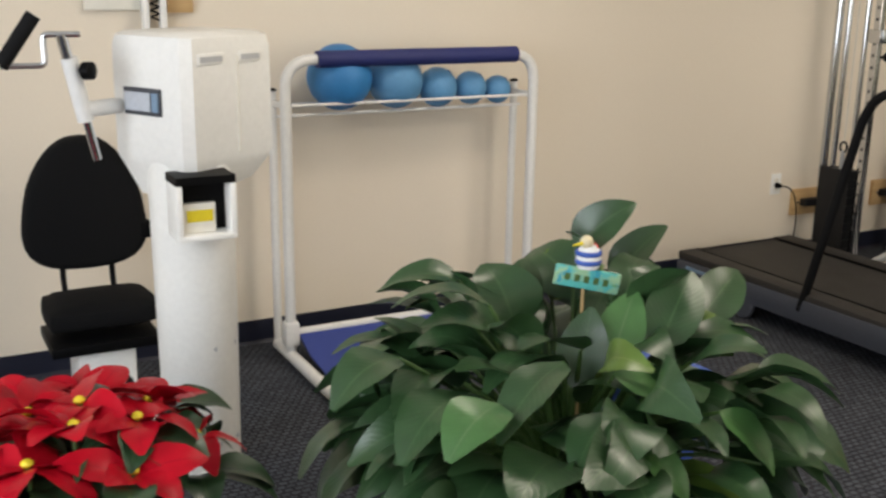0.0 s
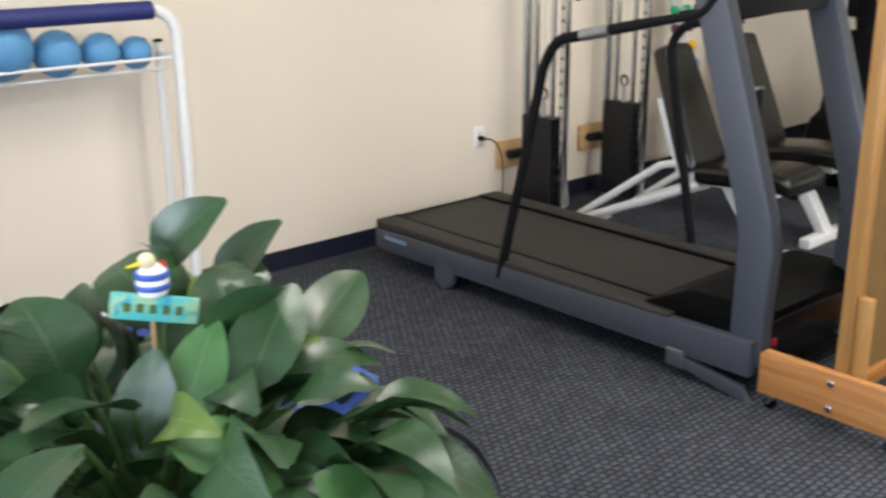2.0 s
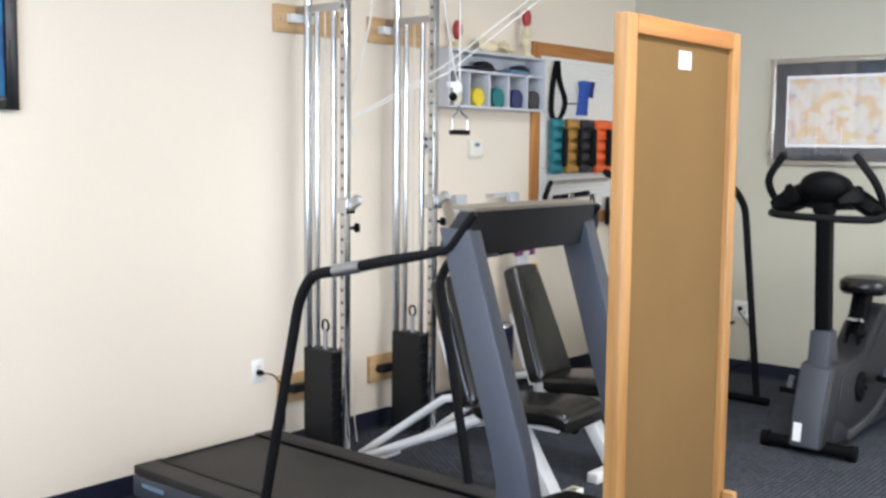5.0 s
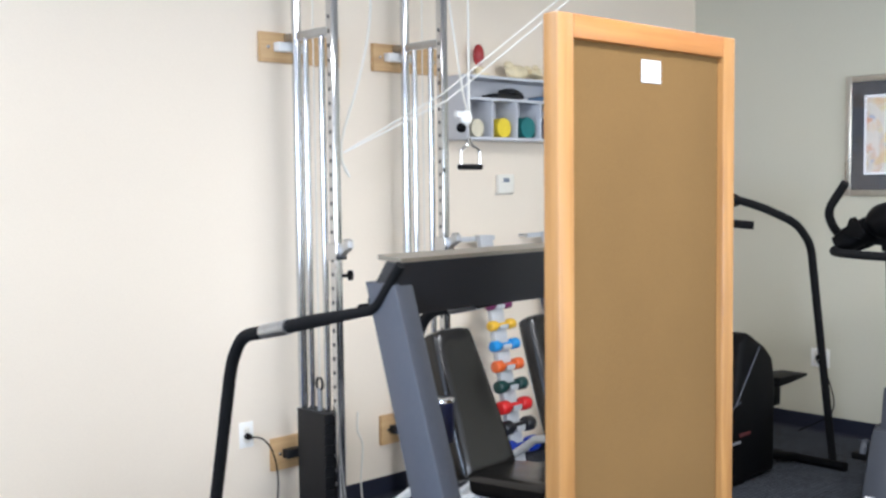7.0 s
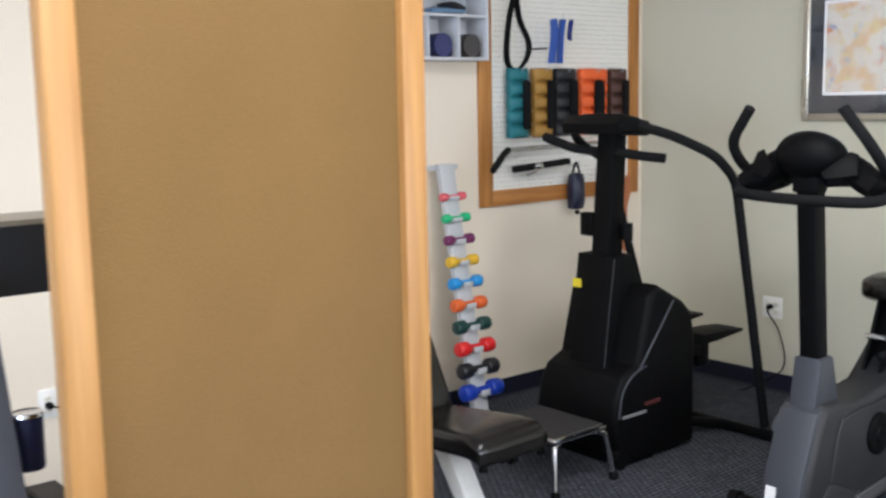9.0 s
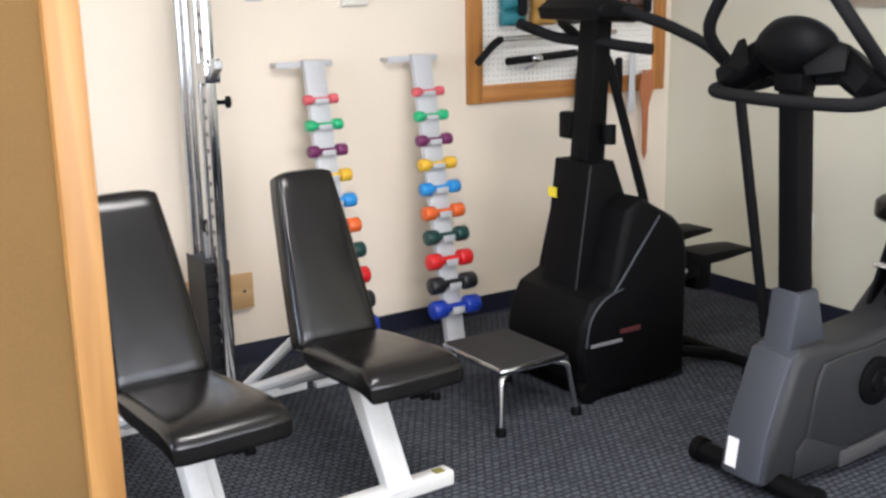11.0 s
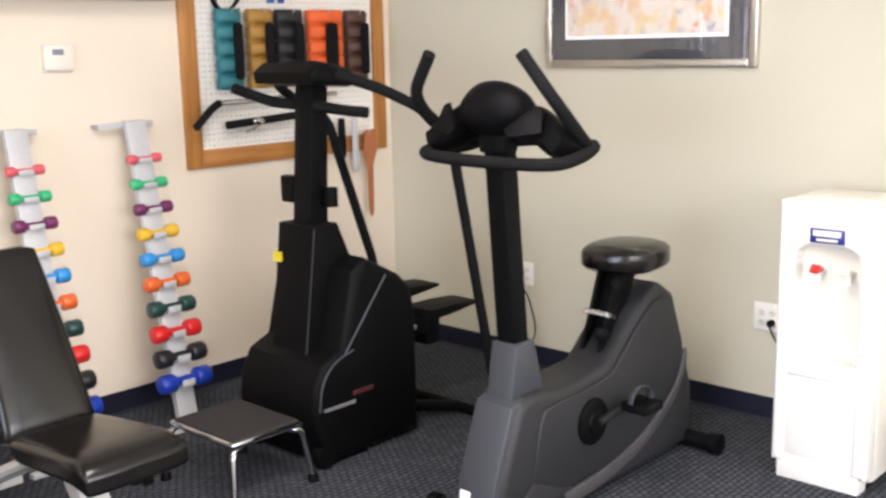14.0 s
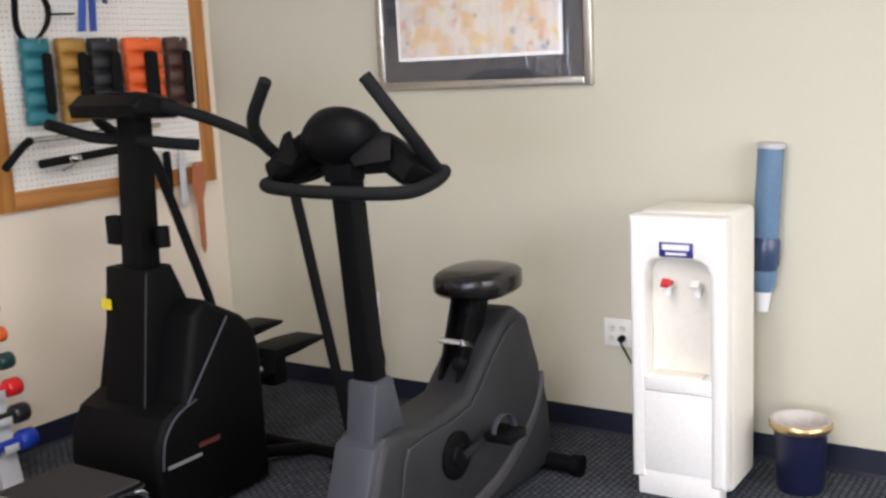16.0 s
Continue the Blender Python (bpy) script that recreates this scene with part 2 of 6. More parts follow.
M["blue_bin"] = mat("blue_plastic", (0.04, 0.1, 0.42), 0.45, vary=0.12)
M["ball"] = mat("blue_rubber", (0.03, 0.2, 0.48), 0.5, vary=0.1, grain=90, bump=0.1)
M["ball_pale"] = mat("pale_blue_rubber", (0.1, 0.28, 0.5), 0.55, vary=0.1, grain=90, bump=0.1)
M["silver"] = mat("silver_frame", (0.6, 0.57, 0.5), 0.28, 0.9, vary=0.12, bump=0.03)
M["mount"] = mat("charcoal_mount", (0.035, 0.036, 0.042), 0.35, vary=0.1, coat=0.6)
M["print"] = print_material("watercolour_print", (0.6, 0.55, 0.48), [((0.6, 0.42, 0.24), 0.5), ((0.55, 0.26, 0.14), 0.6), ((0.3, 0.34, 0.42), 0.6), ((0.6, 0.48, 0.25), 0.56), ((0.1, 0.09, 0.1), 0.66)], 9)
M["sea"] = print_material("blue_print", (0.03, 0.18, 0.36), [((0.02, 0.08, 0.2), 0.5), ((0.1, 0.35, 0.5), 0.6)], 4)
M["paper"] = mat("paper", (0.8, 0.8, 0.8), 0.7, vary=0.03)
M["bag"] = mat("thin_bin_bag", (0.5, 0.46, 0.42), 0.4, grain=60, vary=0.2, bump=0.4)
M["gold"] = mat("brass_rim", (0.55, 0.4, 0.2), 0.25, 0.9, vary=0.1)
M["navy_bin"] = mat("navy_painted_tin", (0.007, 0.009, 0.032), 0.35, vary=0.15)
M["cup_blue"] = mat("smoky_blue_plastic", (0.12, 0.2, 0.31), 0.25, vary=0.1)
M["cup_dark"] = mat("dark_smoky_plastic", (0.035, 0.06, 0.12), 0.2, vary=0.1)
M["red"] = mat("red_plastic", (0.6, 0.03, 0.03), 0.35)
M["orange"] = mat("orange_plastic", (0.7, 0.28, 0.03), 0.4)
M["yellow"] = mat("yellow_label", (0.75, 0.6, 0.02), 0.5)
M["blue_sign"] = mat("blue_sign", (0.02, 0.03, 0.2), 0.4)
M["lcd"] = mat("pale_lcd", (0.5, 0.53, 0.58), 0.25)
M["beige"] = mat("beige_plastic", (0.2, 0.175, 0.13), 0.3, vary=0.05)
M["screen"] = mat("grey_screen", (0.22, 0.25, 0.3), 0.25)
M["cyan"] = mat("cyan_label", (0.2, 0.3, 0.42), 0.4)
M["dull_yellow"] = mat("dull_yellow_label", (0.22, 0.2, 0.05), 0.5)
M["dull_red"] = mat("dull_red_print", (0.07, 0.012, 0.012), 0.6)
M["dull_print"] = mat("faded_print", (0.2, 0.2, 0.21), 0.6)
M["soil"] = mat("potting_soil", (0.02, 0.014, 0.01), 0.95, grain=80, bump=0.9)
M["stem"] = mat("green_stem", (0.06, 0.12, 0.03), 0.5)
M["lily"] = leaf_material("lily_leaf", (0.027, 0.068, 0.024), (0.07, 0.13, 0.055), None)
# paler copy of the lily green: light on some leaves, put into the colour
M["lily_lit"] = leaf_material("lit_lily_leaf", (0.06, 0.15, 0.045), (0.12, 0.2, 0.09), None)
M["lily"].node_tree.nodes["Principled BSDF"].inputs["Specular IOR Level"].default_value = 0.55
M["lily_yellow"] = leaf_material("yellowing_leaf", (0.1, 0.17, 0.03), (0.2, 0.25, 0.08), None)
M["bract"] = leaf_material("red_bract", (0.42, 0.005, 0.016), (0.3, 0.004, 0.014), None)
M["bract"].node_tree.nodes["Principled BSDF"].inputs["Specular IOR Level"].default_value = 0.12
M["poin"] = leaf_material("poinsettia_leaf", (0.025, 0.06, 0.026), (0.07, 0.12, 0.05), None)
M["glass"] = glass_material()
M["peg"] = mat("white_hardboard", (0.8, 0.78, 0.72), 0.6, vary=0.03)
M["hole"] = mat("dark_hole", (0.09, 0.085, 0.08), 0.9)
M["shelfgrey"] = mat("pale_grey_laminate", (0.56, 0.57, 0.6), 0.5, vary=0.05)
M["bone"] = mat("bone_plastic", (0.72, 0.62, 0.4), 0.5)
M["muscle"] = mat("red_model_plastic", (0.35, 0.03, 0.03), 0.4)
M["leather"] = mat("tan_leather", (0.38, 0.13, 0.05), 0.6)


def link(name, bm, material, parent=None, label="", smooth=None):
    mesh = bpy.data.meshes.new(name)
    bmesh.ops.recalc_face_normals(bm, faces=bm.faces[:])
    if smooth is not None:
        for f in bm.faces:
            f.smooth = True
        for e in bm.edges:
            if len(e.link_faces) == 2 and e.calc_face_angle(0) > radians(smooth):
                e.smooth = False
    bm.to_mesh(mesh)
    bm.free()
    for one in material if isinstance(material, (list, tuple)) else [material]:
        mesh.materials.append(one)
    ob = new(name, mesh)
    if parent:
        ob.parent = parent
    if label:
        ob["label"] = label
    return ob


def part(name, bm, material, parent, label="", smooth=35):
    return link(name, bm, material, parent, label, smooth)


# Plans of the things on the carpet were drawn at 1:1.03 round one of three survey points; what hangs on the walls was drawn 45 mm low.
RAISE, GROWTH = 0.045, 1.03
SURVEY = {"west": (0.15, 0.0), "middle": (1.1, 0.1), "east": (3.66, 0.0)}
STANDS = {"mobile_notice_board": "middle", "treadmill": "middle", "ball_rack": "west", "exercise_ball": "west", "arm_ergometer": "west", "ergometer_seat": "west",
          "storage_bin": "west", "peace_lily": "west", "plant_stake": "west", "plant_ornament": "west", "poinsettia": "west",
          "exercise_chair": "east", "step_stool": "east", "stair_climber": "east", "exercise_bike": "east", "water_cooler": "east", "waste_bin": "east"}


def set_out(name, m):
    """The place in the room of a thing drawn at m."""
    if name == "ceiling_light":
        return m
    if name not in STANDS:
        return pose(0, 0, RAISE) @ m
    x, y = SURVEY[STANDS[name]]
    return pose(x, y, 0) @ Matrix.Scale(GROWTH, 4) @ pose(-x, -y, 0) @ m


def thing(name, label, category, m=None, group=""):
    ob = new(name)
    ob.empty_display_size = 0.1
    ob.matrix_basis = set_out(name, m or Matrix())
    return tagged(ob, label, category, group)


def box(x0, x1, y0, y1, z0, z1, bevel=0.0, seg=2, bm=None):
    """A box, with rounded edges if a bevel is given; added to bm if there is one."""
    own = bmesh.new()
    v = [own.verts.new((x, y, z)) for x in (x0, x1) for y in (y0, y1) for z in (z0, z1)]
    for q in ((0, 1, 3, 2), (4, 6, 7, 5), (0, 4, 5, 1), (2, 3, 7, 6), (0, 2, 6, 4), (1, 5, 7, 3)):
        own.faces.new([v[i] for i in q])
    if bevel:
        bmesh.ops.bevel(own, geom=own.edges[:], offset=bevel, segments=seg, affect="EDGES", profile=0.5)
    return merge(bm, own)


def merge(bm, own):
    if bm is None:
        return own
    tmp = bpy.data.meshes.new("tmp")
    own.to_mesh(tmp)
    own.free()
    bm.from_mesh(tmp)
    bpy.data.meshes.remove(tmp)
    return bm


def moved(bm, m):
    bmesh.ops.transform(bm, matrix=m, verts=bm.verts[:])
    return bm


def prism(outline, lo, hi, plane="xz", bevel=0.0, seg=2):
    """An outline in one plane, drawn out from lo to hi along the third axis, with rounded rims."""
    bm = bmesh.new()
    place = {"xz": lambda a, b, c: (a, c, b), "yz": lambda a, b, c: (c, a, b), "xy": lambda a, b, c: (a, b, c)}[plane]
    low = [bm.verts.new(place(a, b, lo)) for a, b in outline]
    high = [bm.verts.new(place(a, b, hi)) for a, b in outline]
    bm.faces.new(low)
    bm.faces.new(high[::-1])
    n = len(outline)
    for i in range(n):
        bm.faces.new((low[i], low[(i + 1) % n], high[(i + 1) % n], high[i]))
    bmesh.ops.recalc_face_normals(bm, faces=bm.faces[:])
    if bevel:
        rims = [e for e in bm.edges if (e.verts[0] in low) == (e.verts[1] in low)]
        bmesh.ops.bevel(bm, geom=rims, offset=bevel, segments=seg, affect="EDGES", profile=0.5)
    return bm


def smooth_path(points, steps=6, closed=False):
    """Catmull-Rom through the points."""
    p = [Vector(q) for q in points]
    n = len(p)
    out = []
    for i in range(n if closed else n - 1):
        a, b, c, d = (p[(i + k) % n] if closed else p[min(max(i + k, 0), n - 1)] for k in (-1, 0, 1, 2))
        for s in range(steps):
            t = s / steps
            out.append(0.5 * (2 * b + (c - a) * t + (2 * a - 5 * b + 4 * c - d) * t * t + (3 * b - a - 3 * c + d) * t ** 3))
    return out if closed else out + [p[-1]]


def rounded(points, r=0.05, steps=5):
    """Straight runs with their corners rounded off."""
    p = [Vector(q) for q in points]
    out = [p[0]]
    for i in range(1, len(p) - 1):
        a, b = (p[i - 1] - p[i]), (p[i + 1] - p[i])
        d = min(r, a.length * 0.45, b.length * 0.45)
        a, b = p[i] + a.normalized() * d, p[i] + b.normalized() * d
        for s in range(steps + 1):
            t = s / steps
            out.append((1 - t) ** 2 * a + 2 * t * (1 - t) * p[i] + t * t * b)
    return out + [p[-1]]


def tube(points, radius, sides=10, closed=False, bm=None, flat=1.0):
    """A round bar along a path; radius may be one number or one for each point; flat squashes it."""
    bm = bmesh.new() if bm is None else bm
    p = [Vector(q) for q in points]
    n = len(p)
    rad = radius if isinstance(radius, (list, tuple)) else [radius] * n
    rings, up = [], None
    for i in range(n):
        way = (p[(i + 1) % n] - p[i - 1]) if closed else (p[min(i + 1, n - 1)] - p[max(i - 1, 0)])
        way.normalize()
        if up is None:
            up = Vector((0, 0, 1)) if abs(way.z) < 0.9 else Vector((1, 0, 0))
        side = way.cross(up).normalized()
        up = side.cross(way).normalized()
        rings.append([bm.verts.new(p[i] + rad[i] * (math.cos(a) * side + flat * math.sin(a) * up)) for a in (2 * math.pi * k / sides for k in range(sides))])
    for i in range(n if closed else n - 1):
        a, b = rings[i], rings[(i + 1) % n]
        for k in range(sides):
            bm.faces.new((a[k], a[(k + 1) % sides], b[(k + 1) % sides], b[k]))
    if not closed:
        bm.faces.new(rings[0][::-1])
        bm.faces.new(rings[-1])
    return bm


def lathe(profile, sides=24, bm=None, m=None):
    """A turned shape about z from (radius, height) pairs."""
    own = bmesh.new()
    rings = [[own.verts.new((r * math.cos(a), r * math.sin(a), z)) for a in (2 * math.pi * k / sides for k in range(sides))] for r, z in profile]
    for a, b in zip(rings, rings[1:]):
        for k in range(sides):
            own.faces.new((a[k], a[(k + 1) % sides], b[(k + 1) % sides], b[k]))
    own.faces.new(rings[0][::-1])
    own.faces.new(rings[-1])
    if m is not None:
        moved(own, m)
    return merge(bm, own)


def uncapped(profile, sides=28):
    """A turned shape that is open at both ends."""
    bm = lathe(profile, sides)
    bmesh.ops.delete(bm, geom=[f for f in bm.faces if len(f.verts) > 4], context="FACES_ONLY")
    return bm


def ball_mesh(r, c=(0, 0, 0), seg=20, bm=None, scale=(1, 1, 1)):
    own = bmesh.new()
    bmesh.ops.create_uvsphere(own, u_segments=seg, v_segments=seg // 2 + 2, radius=r)
    moved(own, Matrix.Translation(c) @ Matrix.Diagonal((*scale, 1)))
    return merge(bm, own)


def between(a, b):
    """The pose whose z runs from a towards b."""
    a, b = Vector(a), Vector(b)
    return Matrix.Translation(a) @ (b - a).to_track_quat("Z", "Y").to_matrix().to_4x4()


def rod(a, b, r, sides=12, bm=None):
    return tube([a, b], r, sides, bm=bm)


def cushion(w, d, h, taper=1.0, bulge=0.25, cuts=8):
    """A padded board w by d by h lying in xy about its centre; taper is the width at +y over that at -y."""
    bm = box(-w / 2, w / 2, -d / 2, d / 2, -h / 2, h / 2)
    bmesh.ops.subdivide_edges(bm, edges=bm.edges[:], cuts=cuts, use_grid_fill=True)
    for v in bm.verts:
        u, t, s = v.co.x / (w / 2), v.co.y / (d / 2), v.co.z / (h / 2)
        edge = max(abs(u), abs(t))
        round_off = 1 - 0.35 * max(0, (edge - 0.75) / 0.25) ** 2
        corner = 1 - 0.06 * (u * u * t * t)
        v.co.z = s * h / 2 * (round_off + bulge * (1 - u * u) * (1 - t * t))
        v.co.x = u * w / 2 * corner * ((1 + taper) / 2 + (taper - 1) / 2 * t) * (1 - 0.03 * s * s)
        v.co.y = t * d / 2 * corner * (1 - 0.03 * s * s)
    return bm


def pad(w, d, h, taper=1.0, r=0.035, crown=0.12, roll=0.0):
    """An upholstered board with rounded edges and, where roll is given, a front edge (-y) that rolls down."""
    bm = box(-w / 2, w / 2, -d / 2, d / 2, -h / 2, h / 2)
    bmesh.ops.subdivide_edges(bm, edges=bm.edges[:], cuts=13, use_grid_fill=True)
    for v in bm.verts:
        u, t, s = (math.sin(max(-1, min(1, q)) * math.pi / 2) for q in (v.co.x / (w / 2), v.co.y / (d / 2), v.co.z / (h / 2)))
        inset = min((1 - abs(u)) * w / 2, (1 - abs(t)) * d / 2)
        q = max(0.0, 1 - inset / r)
        body = 0.4 + 0.6 * math.sqrt(max(0.0, 1 - q * q)) + crown * (1 - u * u) * (1 - t * t)
        wave = 0.0005 * math.sin(u * 7 + t * 5) + 0.0004 * math.sin(t * 11 - u * 3)
        v.co.z = s * h / 2 * body + (wave if s > 0.9 else 0) - roll * max(0.0, -t - 0.45) ** 2
        corner = 1 - 0.05 * (u * u * t * t) ** 2
        v.co.x = u * w / 2 * corner * ((1 + taper) / 2 + (taper - 1) / 2 * t)
        v.co.y = t * d / 2 * corner
    return bm


def oval(bm):
    """Rounds the plan of a square cushion into an oval."""
    hx, hy = max(v.co.x for v in bm.verts), max(v.co.y for v in bm.verts)
    for v in bm.verts:
        u, t = v.co.x / hx, v.co.y / hy
        v.co.x, v.co.y = hx * u * math.sqrt(1 - t * t / 2.3), hy * t * math.sqrt(1 - u * u / 2.3)
    return bm


# ---- the room ----
def structure(name, bm, material, label, category):
    return tagged(link(name, bm, material), label, category, kind="structure")


def wall_north_mesh():
    return box(WEST - THICK, WALL_X + THICK, WALL_Y, WALL_Y + THICK, 0, TOP)


structure("floor", box(WEST - THICK, WALL_X + THICK, SOUTH - THICK, WALL_Y + THICK, -0.12, 0), M["carpet"], "slate blue-grey commercial carpet with a small woven grid", "carpet")
structure("wall_north", wall_north_mesh(), M["cream"], "plain cream painted wall behind the exercise equipment", "wall")
structure("wall_east", box(WALL_X, WALL_X + THICK, SOUTH, WALL_Y, 0, TOP), M["sage"], "plain pale sage green painted wall", "wall")
west = box(WEST - THICK, WEST, SOUTH, WALL_Y, 0, SILL)
box(WEST - THICK, WEST, SOUTH, WALL_Y, HEAD, TOP, bm=west)
box(WEST - THICK, WEST, SOUTH, WEST_WINDOW[0], SILL, HEAD, bm=west)
box(WEST - THICK, WEST, WEST_WINDOW[1], WALL_Y, SILL, HEAD, bm=west)
structure("wall_west", west, M["cream"], "cream painted wall with a wide window opening", "wall")
south = box(WEST - THICK, WALL_X + THICK, SOUTH - THICK, SOUTH, 0, SILL)
box(WEST - THICK, WALL_X + THICK, SOUTH - THICK, SOUTH, HEAD, TOP, bm=south)
cuts = [WEST - THICK] + [v for w in WINDOWS for v in w] + [WALL_X + THICK]
for a, b in zip(cuts[::2], cuts[1::2]):
    box(a, b, SOUTH - THICK, SOUTH, SILL, HEAD, bm=south)
structure("wall_south", south, M["cream"], "cream painted wall with two wide window openings", "wall")
structure("ceiling", box(WEST - THICK, WALL_X + THICK, SOUTH - THICK, WALL_Y + THICK, TOP, TOP + 0.1), M["ceiling"], "plain white acoustic ceiling", "ceiling")
structure("ground", box(-60, 60, -60, SOUTH - THICK - 0.01, -0.3, -0.15), mat("lawn", (0.07, 0.1, 0.04), 0.9, grain=20), "plain ground outside the windows", "ground")
for i, (a, b) in enumerate(WINDOWS):
    w = tagged(new(f"window_{i + 1}"), "white-framed window letting daylight in", "window", kind="structure")
    fr = box(a, a + 0.05, SOUTH - 0.1, SOUTH - 0.04, SILL, HEAD)
    for q in ((b - 0.05, b, SILL, HEAD), (a + 0.05, b - 0.05, SILL, SILL + 0.05), (a + 0.05, b - 0.05, HEAD - 0.05, HEAD), ((a + b) / 2 - 0.025, (a + b) / 2 + 0.025, SILL + 0.05, HEAD - 0.05)):
        box(q[0], q[1], SOUTH - 0.1, SOUTH - 0.04, q[2], q[3], bm=fr)
    part("window_frame", fr, M["white"], w)
    for c, d in ((a + 0.05, (a + b) / 2 - 0.025), ((a + b) / 2 + 0.025, b - 0.05)):
        pane = part("pane", box(c, d, SOUTH - 0.075, SOUTH - 0.069, SILL + 0.05, HEAD - 0.05), M["glass"], w)
        pane.visible_shadow = False
w = tagged(new("window_3"), "white-framed window letting daylight in", "window", kind="structure")
a, b = WEST_WINDOW
fr = box(WEST - 0.1, WEST - 0.04, a, a + 0.05, SILL, HEAD)
for q in ((b - 0.05, b, SILL, HEAD), (a + 0.05, b - 0.05, SILL, SILL + 0.05), (a + 0.05, b - 0.05, HEAD - 0.05, HEAD), ((a + b) / 2 - 0.025, (a + b) / 2 + 0.025, SILL + 0.05, HEAD - 0.05)):
    box(WEST - 0.1, WEST - 0.04, q[0], q[1], q[2], q[3], bm=fr)
part("window_frame", fr, M["white"], w)
for c, d in ((a + 0.05, (a + b) / 2 - 0.025), ((a + b) / 2 + 0.025, b - 0.05)):
    pane = part("pane", box(WEST - 0.075, WEST - 0.069, c, d, SILL + 0.05, HEAD - 0.05), M["glass"], w)
    pane.visible_shadow = False
for x, y, watts in CEILING_LAMPS:
    lampm = thing("ceiling_light", "white recessed fluorescent ceiling light", "ceiling light", pose(x, y, TOP - 0.03), "ceiling lights")
    f = box(-0.6, 0.6, -0.3, -0.26, 0, 0.03)
    for q in ((-0.6, 0.6, 0.26, 0.3), (-0.6, -0.56, -0.26, 0.26), (0.56, 0.6, -0.26, 0.26)):
        box(*q, 0, 0.03, bm=f)
    part("frame", f, M["white"], lampm)
    part("reflector", box(-0.56, 0.56, -0.26, 0.26, 0.014, 0.03), M["white"], lampm)


def skirting(name, outline, lo, hi, plane):
    structure(name, prism(outline, lo, hi, plane), M["navy"], "dark navy rubber skirting along the wall foot", "skirting board")


def cove(wall, s):
    return [(wall, 0), (wall - s * 0.02, 0), (wall - s * 0.008, 0.012), (wall - s * 0.005, 0.098), (wall, 0.1)]


skirting("baseboard_north", cove(WALL_Y, 1), WEST, WALL_X, "yz")
skirting("baseboard_east", cove(WALL_X, 1), SOUTH, WALL_Y - 0.021, "xz")


# ---- mobile cork board ----
def cork_board():
    t = thing("mobile_notice_board", "tall oak-framed cork board on wheeled feet before the treadmill", "notice board", pose(3.21, 1.48, 0))
    W, H, D, F = 0.668, 1.837, 0.042, 0.05
    lo = 0.1
    part("frame_post", box(0, F, 0, D, lo, H, 0.004), M["board_oak"], t)
    part("frame_post", box(W - F, W, 0, D, lo, H, 0.004), M["board_oak"], t)
    part("frame_rail", box(F, W - F, 0, D, H - F, H, 0.004), M["oak_x"], t)
    part("frame_rail", box(F, W - F, 0, D, lo, lo + F, 0.004), M["oak_x"], t)
    part("cork_panel", box(F - 0.002, W - F + 0.002, 0.018, 0.03, lo + F - 0.002, H - F + 0.002), M["cork"], t, "tan fine-grained cork panel")
    card = part("paper_card", box(0.305, 0.375, 0.0145, 0.0175, 1.712, 1.762), M["paper"], t, "small white printed card")
    for k in range(4):
        part("print_line", box(0.312, 0.365 - 0.006 * (k % 3), 0.0136, 0.0144, 1.752 - 0.01 * k, 1.7542 - 0.01 * k), M["screen"], card, smooth=None)
    for x0, x1, s in ((-0.034, -0.002, -1), (W + 0.002, W + 0.034, 1)):
        foot = part("foot_board", prism([(-0.21, 0.046), (0.27, 0.046), (0.27, 0.175), (0.255, 0.19), (-0.19, 0.19), (-0.21, 0.172)], x0, x1, "yz", 0.006), M["oak_y"], t)
        brace = part("brace", box(x0 + (0.036 if s < 0 else -0.036), x1 + (0.036 if s < 0 else -0.036), -0.044, -0.004, lo + 0.0, 0.425, 0.004), M["board_oak"], t)
        for z in (0.075, 0.155):
            part("bolt", lathe([(0.011, 0), (0.012, 0.004), (0.008, 0.007)], 12, m=between((x0 if s < 0 else x1, 0.03, z), (x0 + s if s < 0 else x1 + s, 0.03, z))), M["chrome"], foot)
        part("bolt", lathe([(0.008, 0), (0.009, 0.004), (0.005, 0.006)], 10, m=between((x0 + (0.068 if s < 0 else -0.036), -0.024, 0.36), (1 if s < 0 else -1, -0.024, 0.36))), M["chrome"], brace)
        for y in (-0.17, 0.22):
            c = part("caster", tube([(x0 + 0.016, y, 0.048), (x0 + 0.016, y, 0.03)], 0.008, 10), M["chrome"], t)
            part("caster_fork", prism([(-0.012, 0.042), (0.012, 0.042), (0.02, 0.018), (0.004, 0.018)], x0 + 0.002, x0 + 0.03, "yz"), M["chrome"], c).location = (0, y, 0)
            part("caster_wheel", lathe([(0.012, -0.009), (0.019, -0.009), (0.02, -0.004), (0.02, 0.004), (0.019, 0.009), (0.012, 0.009)], 18, m=pose(x0 + 0.016, y + 0.008, 0.02, 0, 90, 0)), M["black"], c)
    return t


cork_board()


